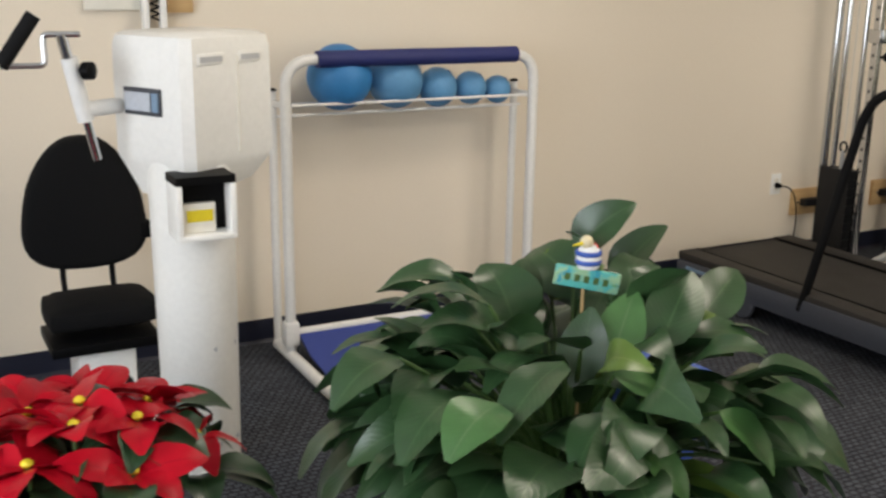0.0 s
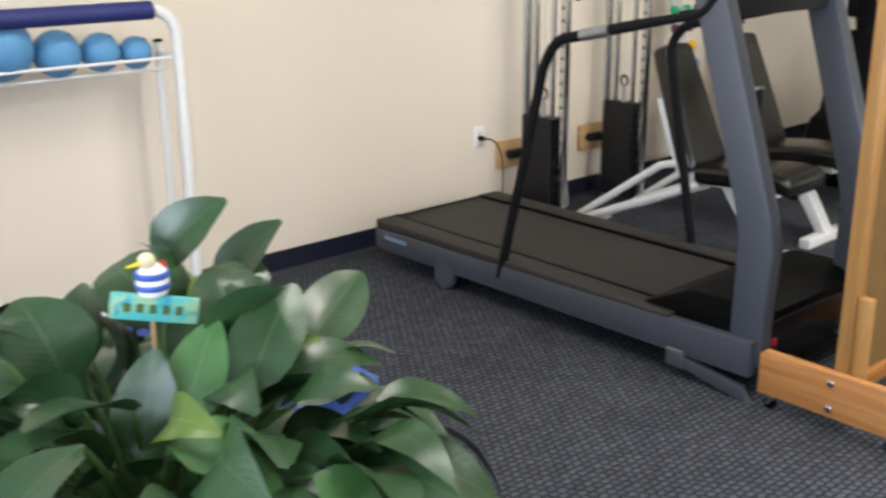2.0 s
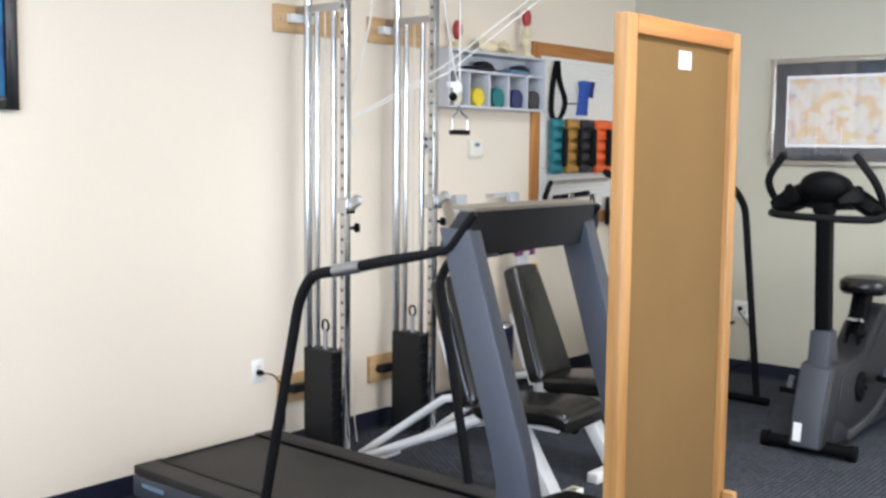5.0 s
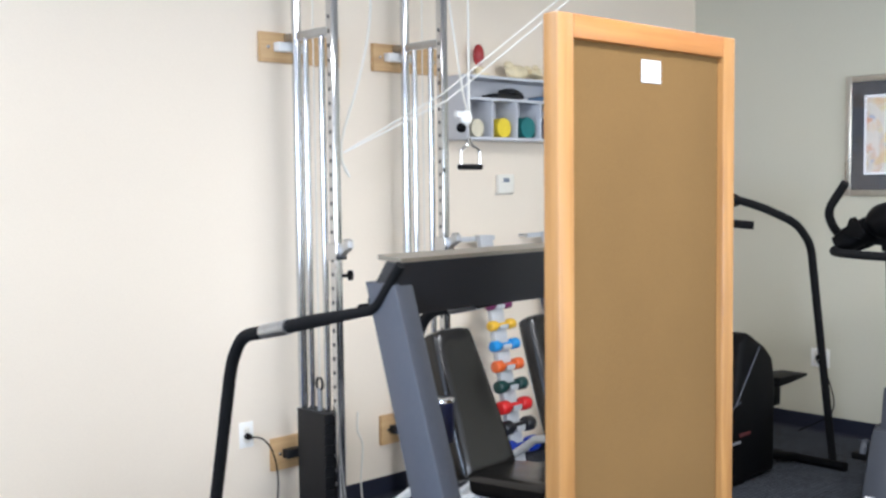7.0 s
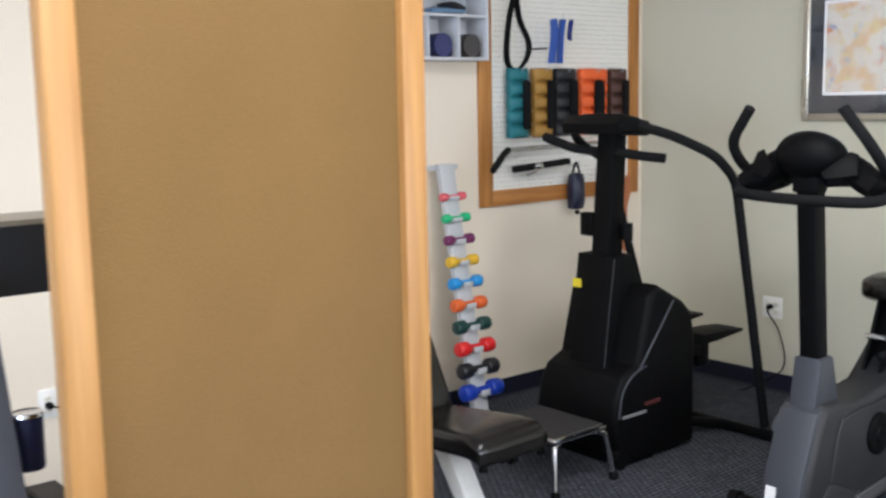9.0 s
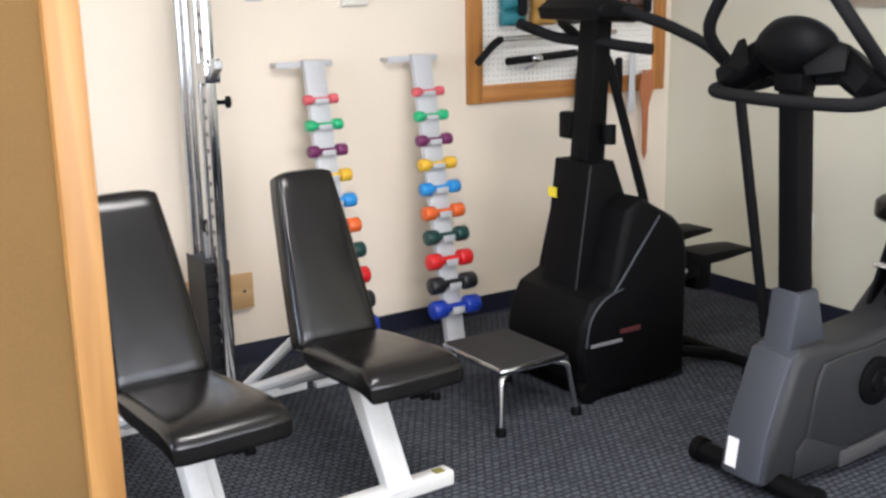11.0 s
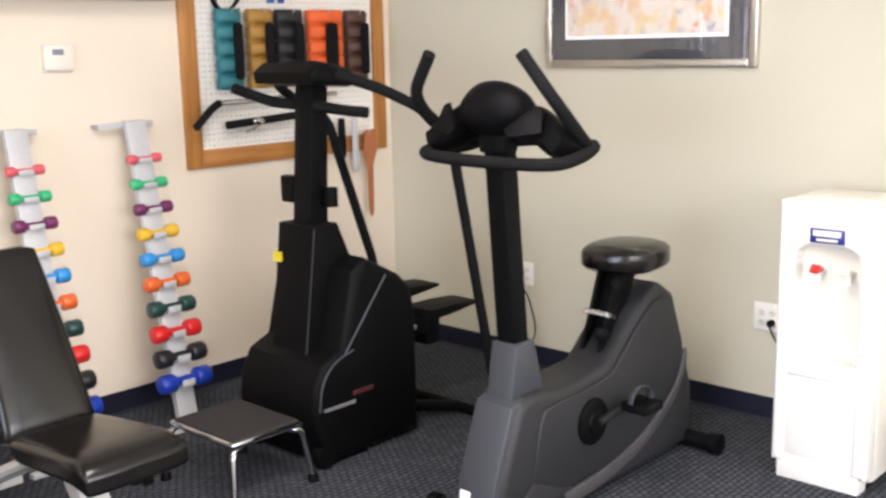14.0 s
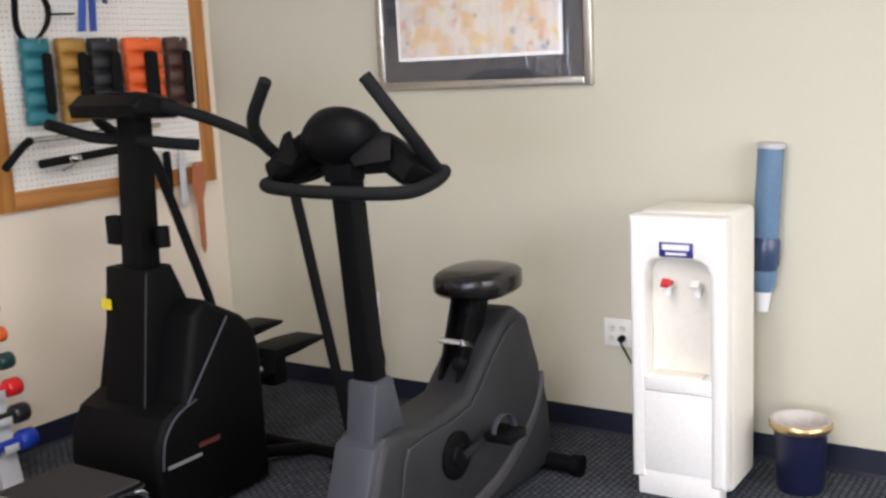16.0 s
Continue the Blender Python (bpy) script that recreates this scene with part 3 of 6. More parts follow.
# ---- treadmill ----
def treadmill():
    t = thing("treadmill", "slate grey treadmill with worn black belt and black handrails", "treadmill")
    X0, X1, Y0, Y1 = 3.165, 3.915, 1.78, 3.67
    for x0, x1 in ((X0, X0 + 0.05), (X1 - 0.05, X1)):
        part("side_frame", prism([(Y0, 0.085), (Y0, 0.2), (Y1, 0.165), (Y1, 0.085), (Y1 - 0.06, 0.075)], x0, x1, "yz", 0.006), M["grey_frame"], t)
        part("foot_rail", box(x0 + 0.005 if x0 == X0 else x0 - 0.06, x1 + 0.06 if x0 == X0 else x1 - 0.005, 2.1, Y1, 0.168, 0.205, 0.006), M["belt"], t)
    part("decal", box(X0 - 0.003, X0, 3.46, 3.6, 0.13, 0.146), M["cyan"], t, "pale blue maker's stripe")
    part("deck_board", box(X0 + 0.052, X1 - 0.052, 2.0, Y1 - 0.03, 0.12, 0.166), M["black"], t)
    for x in (X0 + 0.108, X1 - 0.126):
        part("belt_edge", box(x, x + 0.018, 2.1, Y1 - 0.004, 0.19, 0.2068, 0.002), M["black"], t)
    part("running_belt", box(X0 + 0.124, X1 - 0.124, 2.0, Y1 - 0.005, 0.17, 0.197, 0.01), M["belt"], t, "brownish black worn running belt")
    part("rear_roller_cover", prism([(Y1 - 0.02, 0.08), (Y1 + 0.02, 0.1), (Y1 + 0.02, 0.18), (Y1 - 0.02, 0.207)], X0 + 0.03, X1 - 0.03, "yz", 0.005), M["deck"], t)
    part("motor_hood", prism([(Y0 + 0.01, 0.1), (Y0 + 0.01, 0.265), (1.9, 0.302), (2.05, 0.298), (2.15, 0.25), (2.24, 0.206), (2.24, 0.17)], X0 + 0.052, X1 - 0.052, "yz", 0.012), M["black"], t)
    part("red_switch", box(X0 + 0.12, X0 + 0.15, Y0 - 0.006, Y0 + 0.008, 0.15, 0.185, 0.003), M["red"], t)
    part("front_cover", box(X0 + 0.06, X1 - 0.06, Y0 - 0.004, Y0 + 0.02, 0.1, 0.24, 0.004), M["black_gloss"], t)
    for x0, x1 in ((X0 + 0.034, X0 + 0.094), (X1 - 0.098, X1 - 0.035)):
        part("upright", prism([(Y0 - 0.02, 0.11), (Y0 - 0.02, 0.3), (Y0 - 0.03, 0.5), (Y0 - 0.01, 0.6), (1.985, 1.25), (2.1, 1.25), (1.9, 0.62), (1.875, 0.52), (1.88, 0.11)], x0, x1, "yz", 0.008), M["grey_frame"], t)
    part("console", prism([(1.972, 1.302), (2.03, 1.305), (2.105, 1.205), (2.095, 1.165), (2.0, 1.17)], X0 + 0.042, X1 - 0.042, "yz", 0.01), M["grey_dark"], t)
    part("console_top", prism([(1.978, 1.285), (1.978, 1.312), (2.065, 1.318), (2.065, 1.306), (1.985, 1.301)], X0 + 0.05, X1 - 0.05, "yz"), M["beige"], t, "beige console shelf")
    part("crossbar", rod((X0 + 0.07, 2.16, 1.17), (X1 - 0.07, 2.16, 1.17), 0.017), M["foam"], t)
    for x, s in ((X0 + 0.015, 1), (X1 - 0.015, -1)):
        foot = (x, 2.9, 0.13) if s > 0 else (x, 2.515, 0.13)
        p = rounded([foot, (x, 2.69, 0.98), (x, 2.63, 1.065), (x, 2.5, 1.09)], 0.07)
        p += rounded([(x + s * 0.004, 2.3, 1.135), (x + s * 0.02, 2.06, 1.184), (x + s * 0.024, 1.968, 1.298)], 0.03)
        rail = part("handrail", tube(p, [0.0185 if q[1] > 2.1 else 0.0125 for q in p], 12), M["foam"], t)
        part("sensor_grip", tube([(x, 2.52, 1.087), (x, 2.4, 1.112)], 0.021, 14), M["steel"], rail)
    hold = part("bottle_holder", lathe([(0.024, 0), (0.026, 0.004), (0.027, 0.1), (0.023, 0.1), (0.021, 0.008), (0.004, 0.006)], 20, m=pose(3.288, 1.915, 0.865)), M["navy_bin"], t, "small dark blue cylinder holder")
    part("holder_rim", lathe([(0.026, 0.097), (0.029, 0.1), (0.028, 0.106), (0.023, 0.104)], 20, m=pose(3.288, 1.915, 0.865)), M["chrome"], hold)
    for x0, x1 in ((X0 - 0.004, X0 + 0.03), (X1 - 0.03, X1 + 0.004)):
        part("rear_wheel", lathe([(0.02, -0.014), (0.055, -0.014), (0.06, -0.008), (0.06, 0.008), (0.055, 0.014), (0.02, 0.014)], 24, m=pose((x0 + x1) / 2, 3.22, 0.06, 0, 90, 0)), M["grey_frame"], t)
        part("lift_bracket", box(x0, x1, 2.02, 2.09, 0.035, 0.1, 0.005), M["steel"], t)
        part("lift_leg", prism([(2.06, 0.045), (2.06, 0.085), (1.8, 0.045), (1.77, 0.0), (1.81, 0.0)], x0 + 0.004, x1 - 0.004, "yz", 0.003), M["grey_frame"], t)
    return t


treadmill()


# ---- pulley towers on the north wall ----
def tower():
    low = -RAISE
    t = thing("pulley_tower", "wall-mounted chrome cable pulley tower with black weight stack", "weight machine", None, "pulley towers")
    part("rear_pole", rod((0, 3.87, low + 0.03), (0, 3.87, 2.5), 0.021, 16), M["chrome"], t)
    for y in (3.805, 3.69):
        part("guide_rod", rod((0, y, low + 0.03), (0, y, 2.12), 0.014, 14), M["chrome"], t)
    col = part("front_column", box(-0.019, 0.019, 3.595, 3.633, low + 0.03, 2.5, 0.004), M["chrome"], t)
    for k in range(34):
        part("hole", box(-0.021, 0.021, 3.608, 3.62, 0.2 + k * 0.06, 0.215 + k * 0.06), M["hole"], col, smooth=None)
    st = part("weight_stack", box(-0.048, 0.048, 3.655, 3.84, low + 0.036, 0.085, 0.003), M["iron"], t)
    for k in range(1, 10):
        part("plate", box(-0.048, 0.048, 3.655, 3.84, 0.041 + 0.0465 * k, 0.085 + 0.0465 * k, 0.003), M["iron"], st, smooth=None)
    part("stack_shroud", box(-0.052, -0.049, 3.65, 3.845, low + 0.036, 0.51), M["iron"], t)
    part("lifting_stem", rod((0, 3.748, 0.5), (0, 3.748, 0.6), 0.012), M["steel"], t)
    part("shackle", tube([(0, 3.748 + 0.022 * math.sin(a), 0.62 + 0.028 * math.cos(a)) for a in (k * math.pi / 6 for k in range(12))], 0.006, 8, True), M["iron"], t)
    part("cable", tube([(0, 3.748, 0.65), (0, 3.748, 2.4)], 0.003, 6), M["rope"], t)
    part("base_bracket", box(-0.03, 0.03, 3.58, 3.9, low, low + 0.035, 0.005), M["chrome"], t)
    for z, name in ((2.09, "upper_bracket"), (0.29, "lower_bracket")):
        part(name, box(-0.07, 0.07, 3.9, 3.943, z - 0.02, z + 0.02, 0.004), M["white_steel" if z > 1 else "iron"], t)
    part("top_arm", box(-0.012, 0.012, 3.6, 3.945, 2.115, 2.15, 0.003), M["steel"], t)
    part("top_plate", box(-0.05, 0.05, 3.59, 3.9, 2.47, 2.5, 0.004), M["chrome"], t)
    car = part("pulley_carriage", box(-0.03, 0.03, 3.575, 3.65, 1.17, 1.24, 0.006), M["chrome"], t)
    part("pulley_wheel", lathe([(0.008, -0.009), (0.026, -0.009), (0.02, 0), (0.026, 0.009), (0.008, 0.009)], 20, m=pose(0.0, 3.535, 1.235, 0, 90, 0)), M["steel"], car)
    part("pulley_fork", prism([(3.585, 1.175), (3.51, 1.225), (3.515, 1.25), (3.585, 1.235)], -0.015, 0.015, "yz", 0.003), M["steel"], car)
    part("pull_knob", lathe([(0.008, 0), (0.008, 0.03), (0.022, 0.035), (0.022, 0.05), (0.01, 0.055)], 14, m=between((0.019, 3.61, 1.1), (0.3, 3.5, 1.1))), M["black"], car)
    return t


def wall_block(x0, x1, z0, z1):
    t = thing("mounting_block", "pale wooden mounting block screwed to the wall", "mounting block", None, "mounting blocks")
    part("board", box(x0, x1, WALL_Y - 0.025, WALL_Y, z0, z1, 0.003), M["pine"], t)
    for x in (x0 + 0.04, x1 - 0.04):
        part("screw", lathe([(0.008, 0), (0.006, 0.003)], 10, m=between((x, WALL_Y - 0.025, (z0 + z1) / 2), (x, 0, (z0 + z1) / 2))), M["chrome"], t)


tw = tower()
tw.matrix_basis = set_out("pulley_tower", pose(4.29, 0, 0))
copy_thing(tw, set_out("pulley_tower", pose(4.92, 0, 0)))
for x in (4.155, 4.79):
    wall_block(x, x + 0.43, 2.025, 2.155)
    wall_block(x + 0.015, x + 0.385, 0.215, 0.36)


def hanging_handle():
    t = thing("pulley_rope", "white pulley ropes with a black-gripped chrome handle", "pulley rope")
    here = pose(-0.16, -0.12, 0)
    part("rope", tube(smooth_path([(4.92, 3.6, 2.5), (4.95, 3.57, 2.2), (4.94, 3.5, 1.9), (4.94, 3.46, 1.78)]), 0.005, 8), M["rope"], t)
    part("rope", tube([(4.3, 3.57, 1.62), (4.62, 3.3, 1.86), (5.02, 2.95, 2.28), (5.14, 2.84, 2.42)], 0.0035, 8), M["rope"], t)
    part("rope", tube([(4.3, 3.56, 1.62), (4.6, 3.25, 1.83), (5.0, 2.93, 2.24), (5.2, 2.76, 2.44)], 0.0035, 8), M["rope"], t)
    part("rope", tube(smooth_path([(4.62, 3.75, 2.5), (4.58, 3.72, 2.2), (4.5, 3.7, 1.95), (4.38, 3.66, 1.72), (4.33, 3.62, 1.6), (4.36, 3.6, 1.52)]), 0.006, 8), M["rope"], t)
    part("pulley_block", moved(ball_mesh(0.035, (5.08, 3.58, 1.78), 14, scale=(1, 0.6, 1)), here), M["white"], t)
    part("hook", moved(box(5.02, 5.1, 3.57, 3.6, 1.78, 1.81, 0.006), here), M["white_steel"], t)
    part("black_clip", moved(ball_mesh(0.022, (5.05, 3.58, 1.735), 12, scale=(1.3, 0.7, 1)), here), M["black"], t)
    part("rope", moved(tube([(5.1, 3.58, 2.4), (5.1, 3.58, 1.8)], 0.005, 8), here), M["rope"], t)
    part("bail", moved(tube(rounded([(5.045, 3.58, 1.565), (5.045, 3.58, 1.64), (5.085, 3.58, 1.655), (5.1, 3.58, 1.7), (5.115, 3.58, 1.655), (5.165, 3.58, 1.64), (5.165, 3.58, 1.565)], 0.02), 0.005, 8), here), M["chrome"], t)
    part("grip", moved(rod((5.035, 3.58, 1.56), (5.175, 3.58, 1.56), 0.013), here), M["foam"], t)
    part("cord", tube(smooth_path([(4.62, 3.9, 0.42), (4.6, 3.88, 0.34), (4.63, 3.88, 0.26), (4.6, 3.86, 0.1), (4.6, 3.84, 0.005 - RAISE)]), 0.004, 6), M["rope"], t)


hanging_handle()


# ---- padded exercise chairs ----
def exercise_chair():
    t = thing("exercise_chair", "black vinyl padded exercise chair on a white steel frame", "exercise chair", None, "exercise chairs")
    seat = part("seat", moved(pad(0.325, 0.46, 0.08, 0.88, 0.034, 0.1, 0.09), pose(0, -0.33, 0.412, -5, 0, 0)), M["vinyl"], t)
    part("backrest", moved(pad(0.3, 0.57, 0.085, 0.68, 0.034, 0.1), pose(0, 0.025, 0.655, 69, 0, 0)), M["vinyl"], t)
    part("seat_beam", box(-0.03, 0.03, -0.44, -0.08, 0.33, 0.375, 0.004), M["white_steel"], t)
    leg = part("front_leg", prism([(-0.27, 0.34), (-0.19, 0.34), (-0.395, 0.04), (-0.45, 0.04)], -0.045, 0.012, "yz", 0.004), M["white_steel"], t)
    part("inner_slide", prism([(-0.255, 0.34), (-0.205, 0.34), (-0.405, 0.04), (-0.44, 0.04)], 0.014, 0.045, "yz", 0.003), M["white_steel"], leg)
    part("front_foot", box(-0.19, 0.19, -0.445, -0.39, 0.0, 0.048, 0.006), M["white_steel"], t)
    part("foot_label", box(0.13, 0.165, -0.435, -0.405, 0.048, 0.05), M["dull_yellow"], t, "small yellow warning label")
    for x in (-0.06, 0.06):
        part("rear_leg", tube([(x, -0.1, 0.34), (x * 1.6, 0.58, 0.03)], 0.02, 8), M["white_steel"], t)
    part("rear_leg", tube([(-0.01, 0.05, 0.4), (-0.02, 0.13, 0.38), (-0.05, 0.58, 0.05)], 0.018, 8), M["white_steel"], t)
    part("rear_foot", box(-0.14, 0.2, 0.545, 0.6, 0.0, 0.045, 0.006), M["white_steel"], t)
    part("back_bracket", tube([(0, 0.03, 0.35), (0, 0.09, 0.48), (0, 0.16, 0.68)], 0.02, 8), M["white_steel"], t)
    part("adjust_knob", lathe([(0.008, 0), (0.008, 0.03), (0.02, 0.034), (0.02, 0.055), (0.012, 0.06)], 14, m=between((0.03, -0.46, 0.33), (1, -0.46, 0.33))), M["black"], t)
    return t


ch = exercise_chair()
ch.matrix_basis = set_out("exercise_chair", pose(4.995, 2.92, 0, 0, 0, 1.5))
copy_thing(ch, set_out("exercise_chair", pose(4.405, 2.865, 0, 0, 0, 3) @ Matrix.Diagonal((1, 1, 0.975, 1))))


# ---- step stool ----
def step_stool():
    t = thing("step_stool", "low step stool with ribbed black top and chrome legs", "step stool", pose(5.695, 2.9, 0))
    part("top_frame", box(-0.15, 0.15, -0.185, 0.185, 0.2, 0.222, 0.008), M["chrome"], t)
    top = part("rubber_mat", box(-0.138, 0.138, -0.173, 0.173, 0.222, 0.226), M["tread"], t)
    for k in range(22):
        part("rib", box(-0.135 + k * 0.0123, -0.1305 + k * 0.0123, -0.17, 0.17, 0.226, 0.2285), M["tread"], top, smooth=None)
    for sx in (-1, 1):
        for sy in (-1, 1):
            leg = part("leg", tube(rounded([(sx * 0.1, sy * 0.165, 0.2), (sx * 0.145, sy * 0.18, 0.19), (sx * 0.165, sy * 0.205, 0.02)], 0.03), 0.011, 12), M["chrome"], t)
            part("rubber_foot", lathe([(0.014, 0.03), (0.019, 0.02), (0.02, 0.0)], 14, m=pose(sx * 0.166, sy * 0.206, 0)), M["black"], leg)


step_stool()


# ---- stair climber ----
def stair_climber():
    t = thing("stair_climber", "black stair climber with tall console and long handrails", "exercise machine", pose(-0.025, -0.01, 0))
    Y0, Y1 = 2.74, 3.19
    body = [(5.96, 0.07), (5.93, 0.2), (5.945, 0.3), (5.99, 0.38), (6.08, 0.42), (6.15, 0.7), (6.22, 0.74), (6.38, 0.655), (6.44, 0.6), (6.465, 0.5), (6.465, 0.02), (6.05, 0.02)]
    b = part("body_shell", prism(body, Y0, Y1, "xz", 0.03, 3), M["black"], t)
    part("edge_trim", tube([(6.09, Y0 - 0.001, 0.41), (6.3, Y0 - 0.001, 0.665)], 0.0045, 8), M["grey_mid"], b)
    part("arch_trim", tube(smooth_path([(5.96, Y0 - 0.001, 0.22), (5.98, Y0 - 0.001, 0.32), (6.04, Y0 - 0.001, 0.385), (6.13, Y0 - 0.001, 0.415)]), 0.004, 8), M["grey_mid"], b)
    part("maker_mark", box(5.98, 6.13, Y0 - 0.003, Y0, 0.215, 0.227), M["dull_print"], b, "pale lettering bar")
    part("maker_mark", box(6.12, 6.22, Y0 - 0.003, Y0, 0.245, 0.262), M["dull_red"], b, "dull red lettering bar")
    part("column", prism([(6.02, 0.34), (6.085, 0.86), (6.2, 0.86), (6.27, 0.7), (6.3, 0.34)], 2.875, 3.085, "xz", 0.012), M["black"], t)
    part("column_edge", tube([(6.019, 2.878, 0.36), (6.086, 2.878, 0.85)], 0.003, 6), M["grey_dark"], t)
    part("post", prism([(6.11, 0.84), (6.15, 1.37), (6.225, 1.37), (6.2, 0.84)], 2.93, 3.03, "xz", 0.008), M["black"], t)
    part("warning_label", box(6.055, 6.062, 3.04, 3.085, 0.715, 0.752), M["yellow"], t, "small yellow label")
    part("cup_holder", box(6.115, 6.16, 3.03, 3.1, 0.93, 1.03, 0.008), M["black"], t)
    part("bottle_clip", lathe([(0.026, 0), (0.026, 0.07), (0.022, 0.07), (0.022, 0.004)], 18, m=pose(6.19, 2.9, 0.92)), M["black"], t)
    con = part("console", prism([(6.06, 1.37), (6.05, 1.41), (6.1, 1.445), (6.24, 1.42), (6.3, 1.37), (6.24, 1.355)], 2.82, 3.16, "xz", 0.022, 3), M["black"], t)
    part("console_screen", moved(box(-0.06, 0.06, -0.11, 0.11, 0, 0.004, 0.002), pose(6.19, 2.99, 1.436, 0, 10, 0)), M["black_gloss"], con)
    for s, y, far in ((-1, 2.83, 2.58), (1, 3.15, 3.3)):
        part("handrail", tube(rounded([(6.18, y, 1.4), (6.26, y + s * 0.12, 1.355), (6.36, far, 1.275 if s < 0 else 1.3)] + ([(6.5, far, 1.165), (6.762, far, 0.02)] if s < 0 else [(6.53, far, 1.215), (6.77, far, 0.56), (6.77, far, 0.02)]), 0.06), 0.02, 12), M["foam"], t)
        part("short_grip", tube(rounded([(6.16, 2.98 + s * 0.05, 1.29), (6.13, 2.98 + s * 0.16, 1.3), (6.05, 2.98 + s * 0.2, 1.335), (5.99, 2.98 + s * 0.2, 1.355)] if s > 0 else [(6.16, 2.93, 1.29), (6.19, 2.83, 1.275), (6.24, 2.74, 1.265)], 0.04), 0.02, 12), M["foam"], t)
        part("pedal_arm", box(6.45, 6.62, 2.965 + s * 0.11 - 0.03, 2.965 + s * 0.11 + 0.03, 0.39 + 0.03 * s, 0.46 + 0.03 * s, 0.01), M["black"], t)
        part("pedal", prism([(6.56, 0.44 + 0.02 * s), (6.58, 0.485 + 0.02 * s), (6.74, 0.482 + 0.02 * s), (6.87, 0.472 + 0.02 * s), (6.87, 0.46 + 0.02 * s), (6.7, 0.445 + 0.02 * s)], 2.965 + s * 0.11 - 0.075, 2.965 + s * 0.11 + 0.075, "xz", 0.004), M["black"], t)
        part("pedal_bolt", ball_mesh(0.012, (6.53, 2.965 + s * 0.11 - 0.031, 0.43 + 0.03 * s), 10), M["steel"], t)
    part("pedal_strut", box(6.62, 6.7, 2.84, 3.09, 0.3, 0.42, 0.01), M["black"], t)
    part("rear_crossbar", tube(rounded([(6.74, 2.5, 0.024), (6.74, 3.4, 0.024)]), 0.024, 12), M["black"], t)
    part("spine_bar", tube(rounded([(6.44, 2.9, 0.07), (6.56, 2.85, 0.06), (6.73, 2.78, 0.03)], 0.04), 0.024, 12), M["black"], t)
    for y in (2.76, 3.15):
        part("front_wheel", lathe([(0.02, -0.02), (0.042, -0.02), (0.045, -0.012), (0.045, 0.012), (0.042, 0.02), (0.02, 0.02)], 20, m=pose(5.985, y, 0.045, 90, 0, 0)), M["black"], t)
    part("front_base", box(6.0, 6.2, 2.76, 3.16, 0.0, 0.05, 0.006), M["black"], t)


stair_climber()


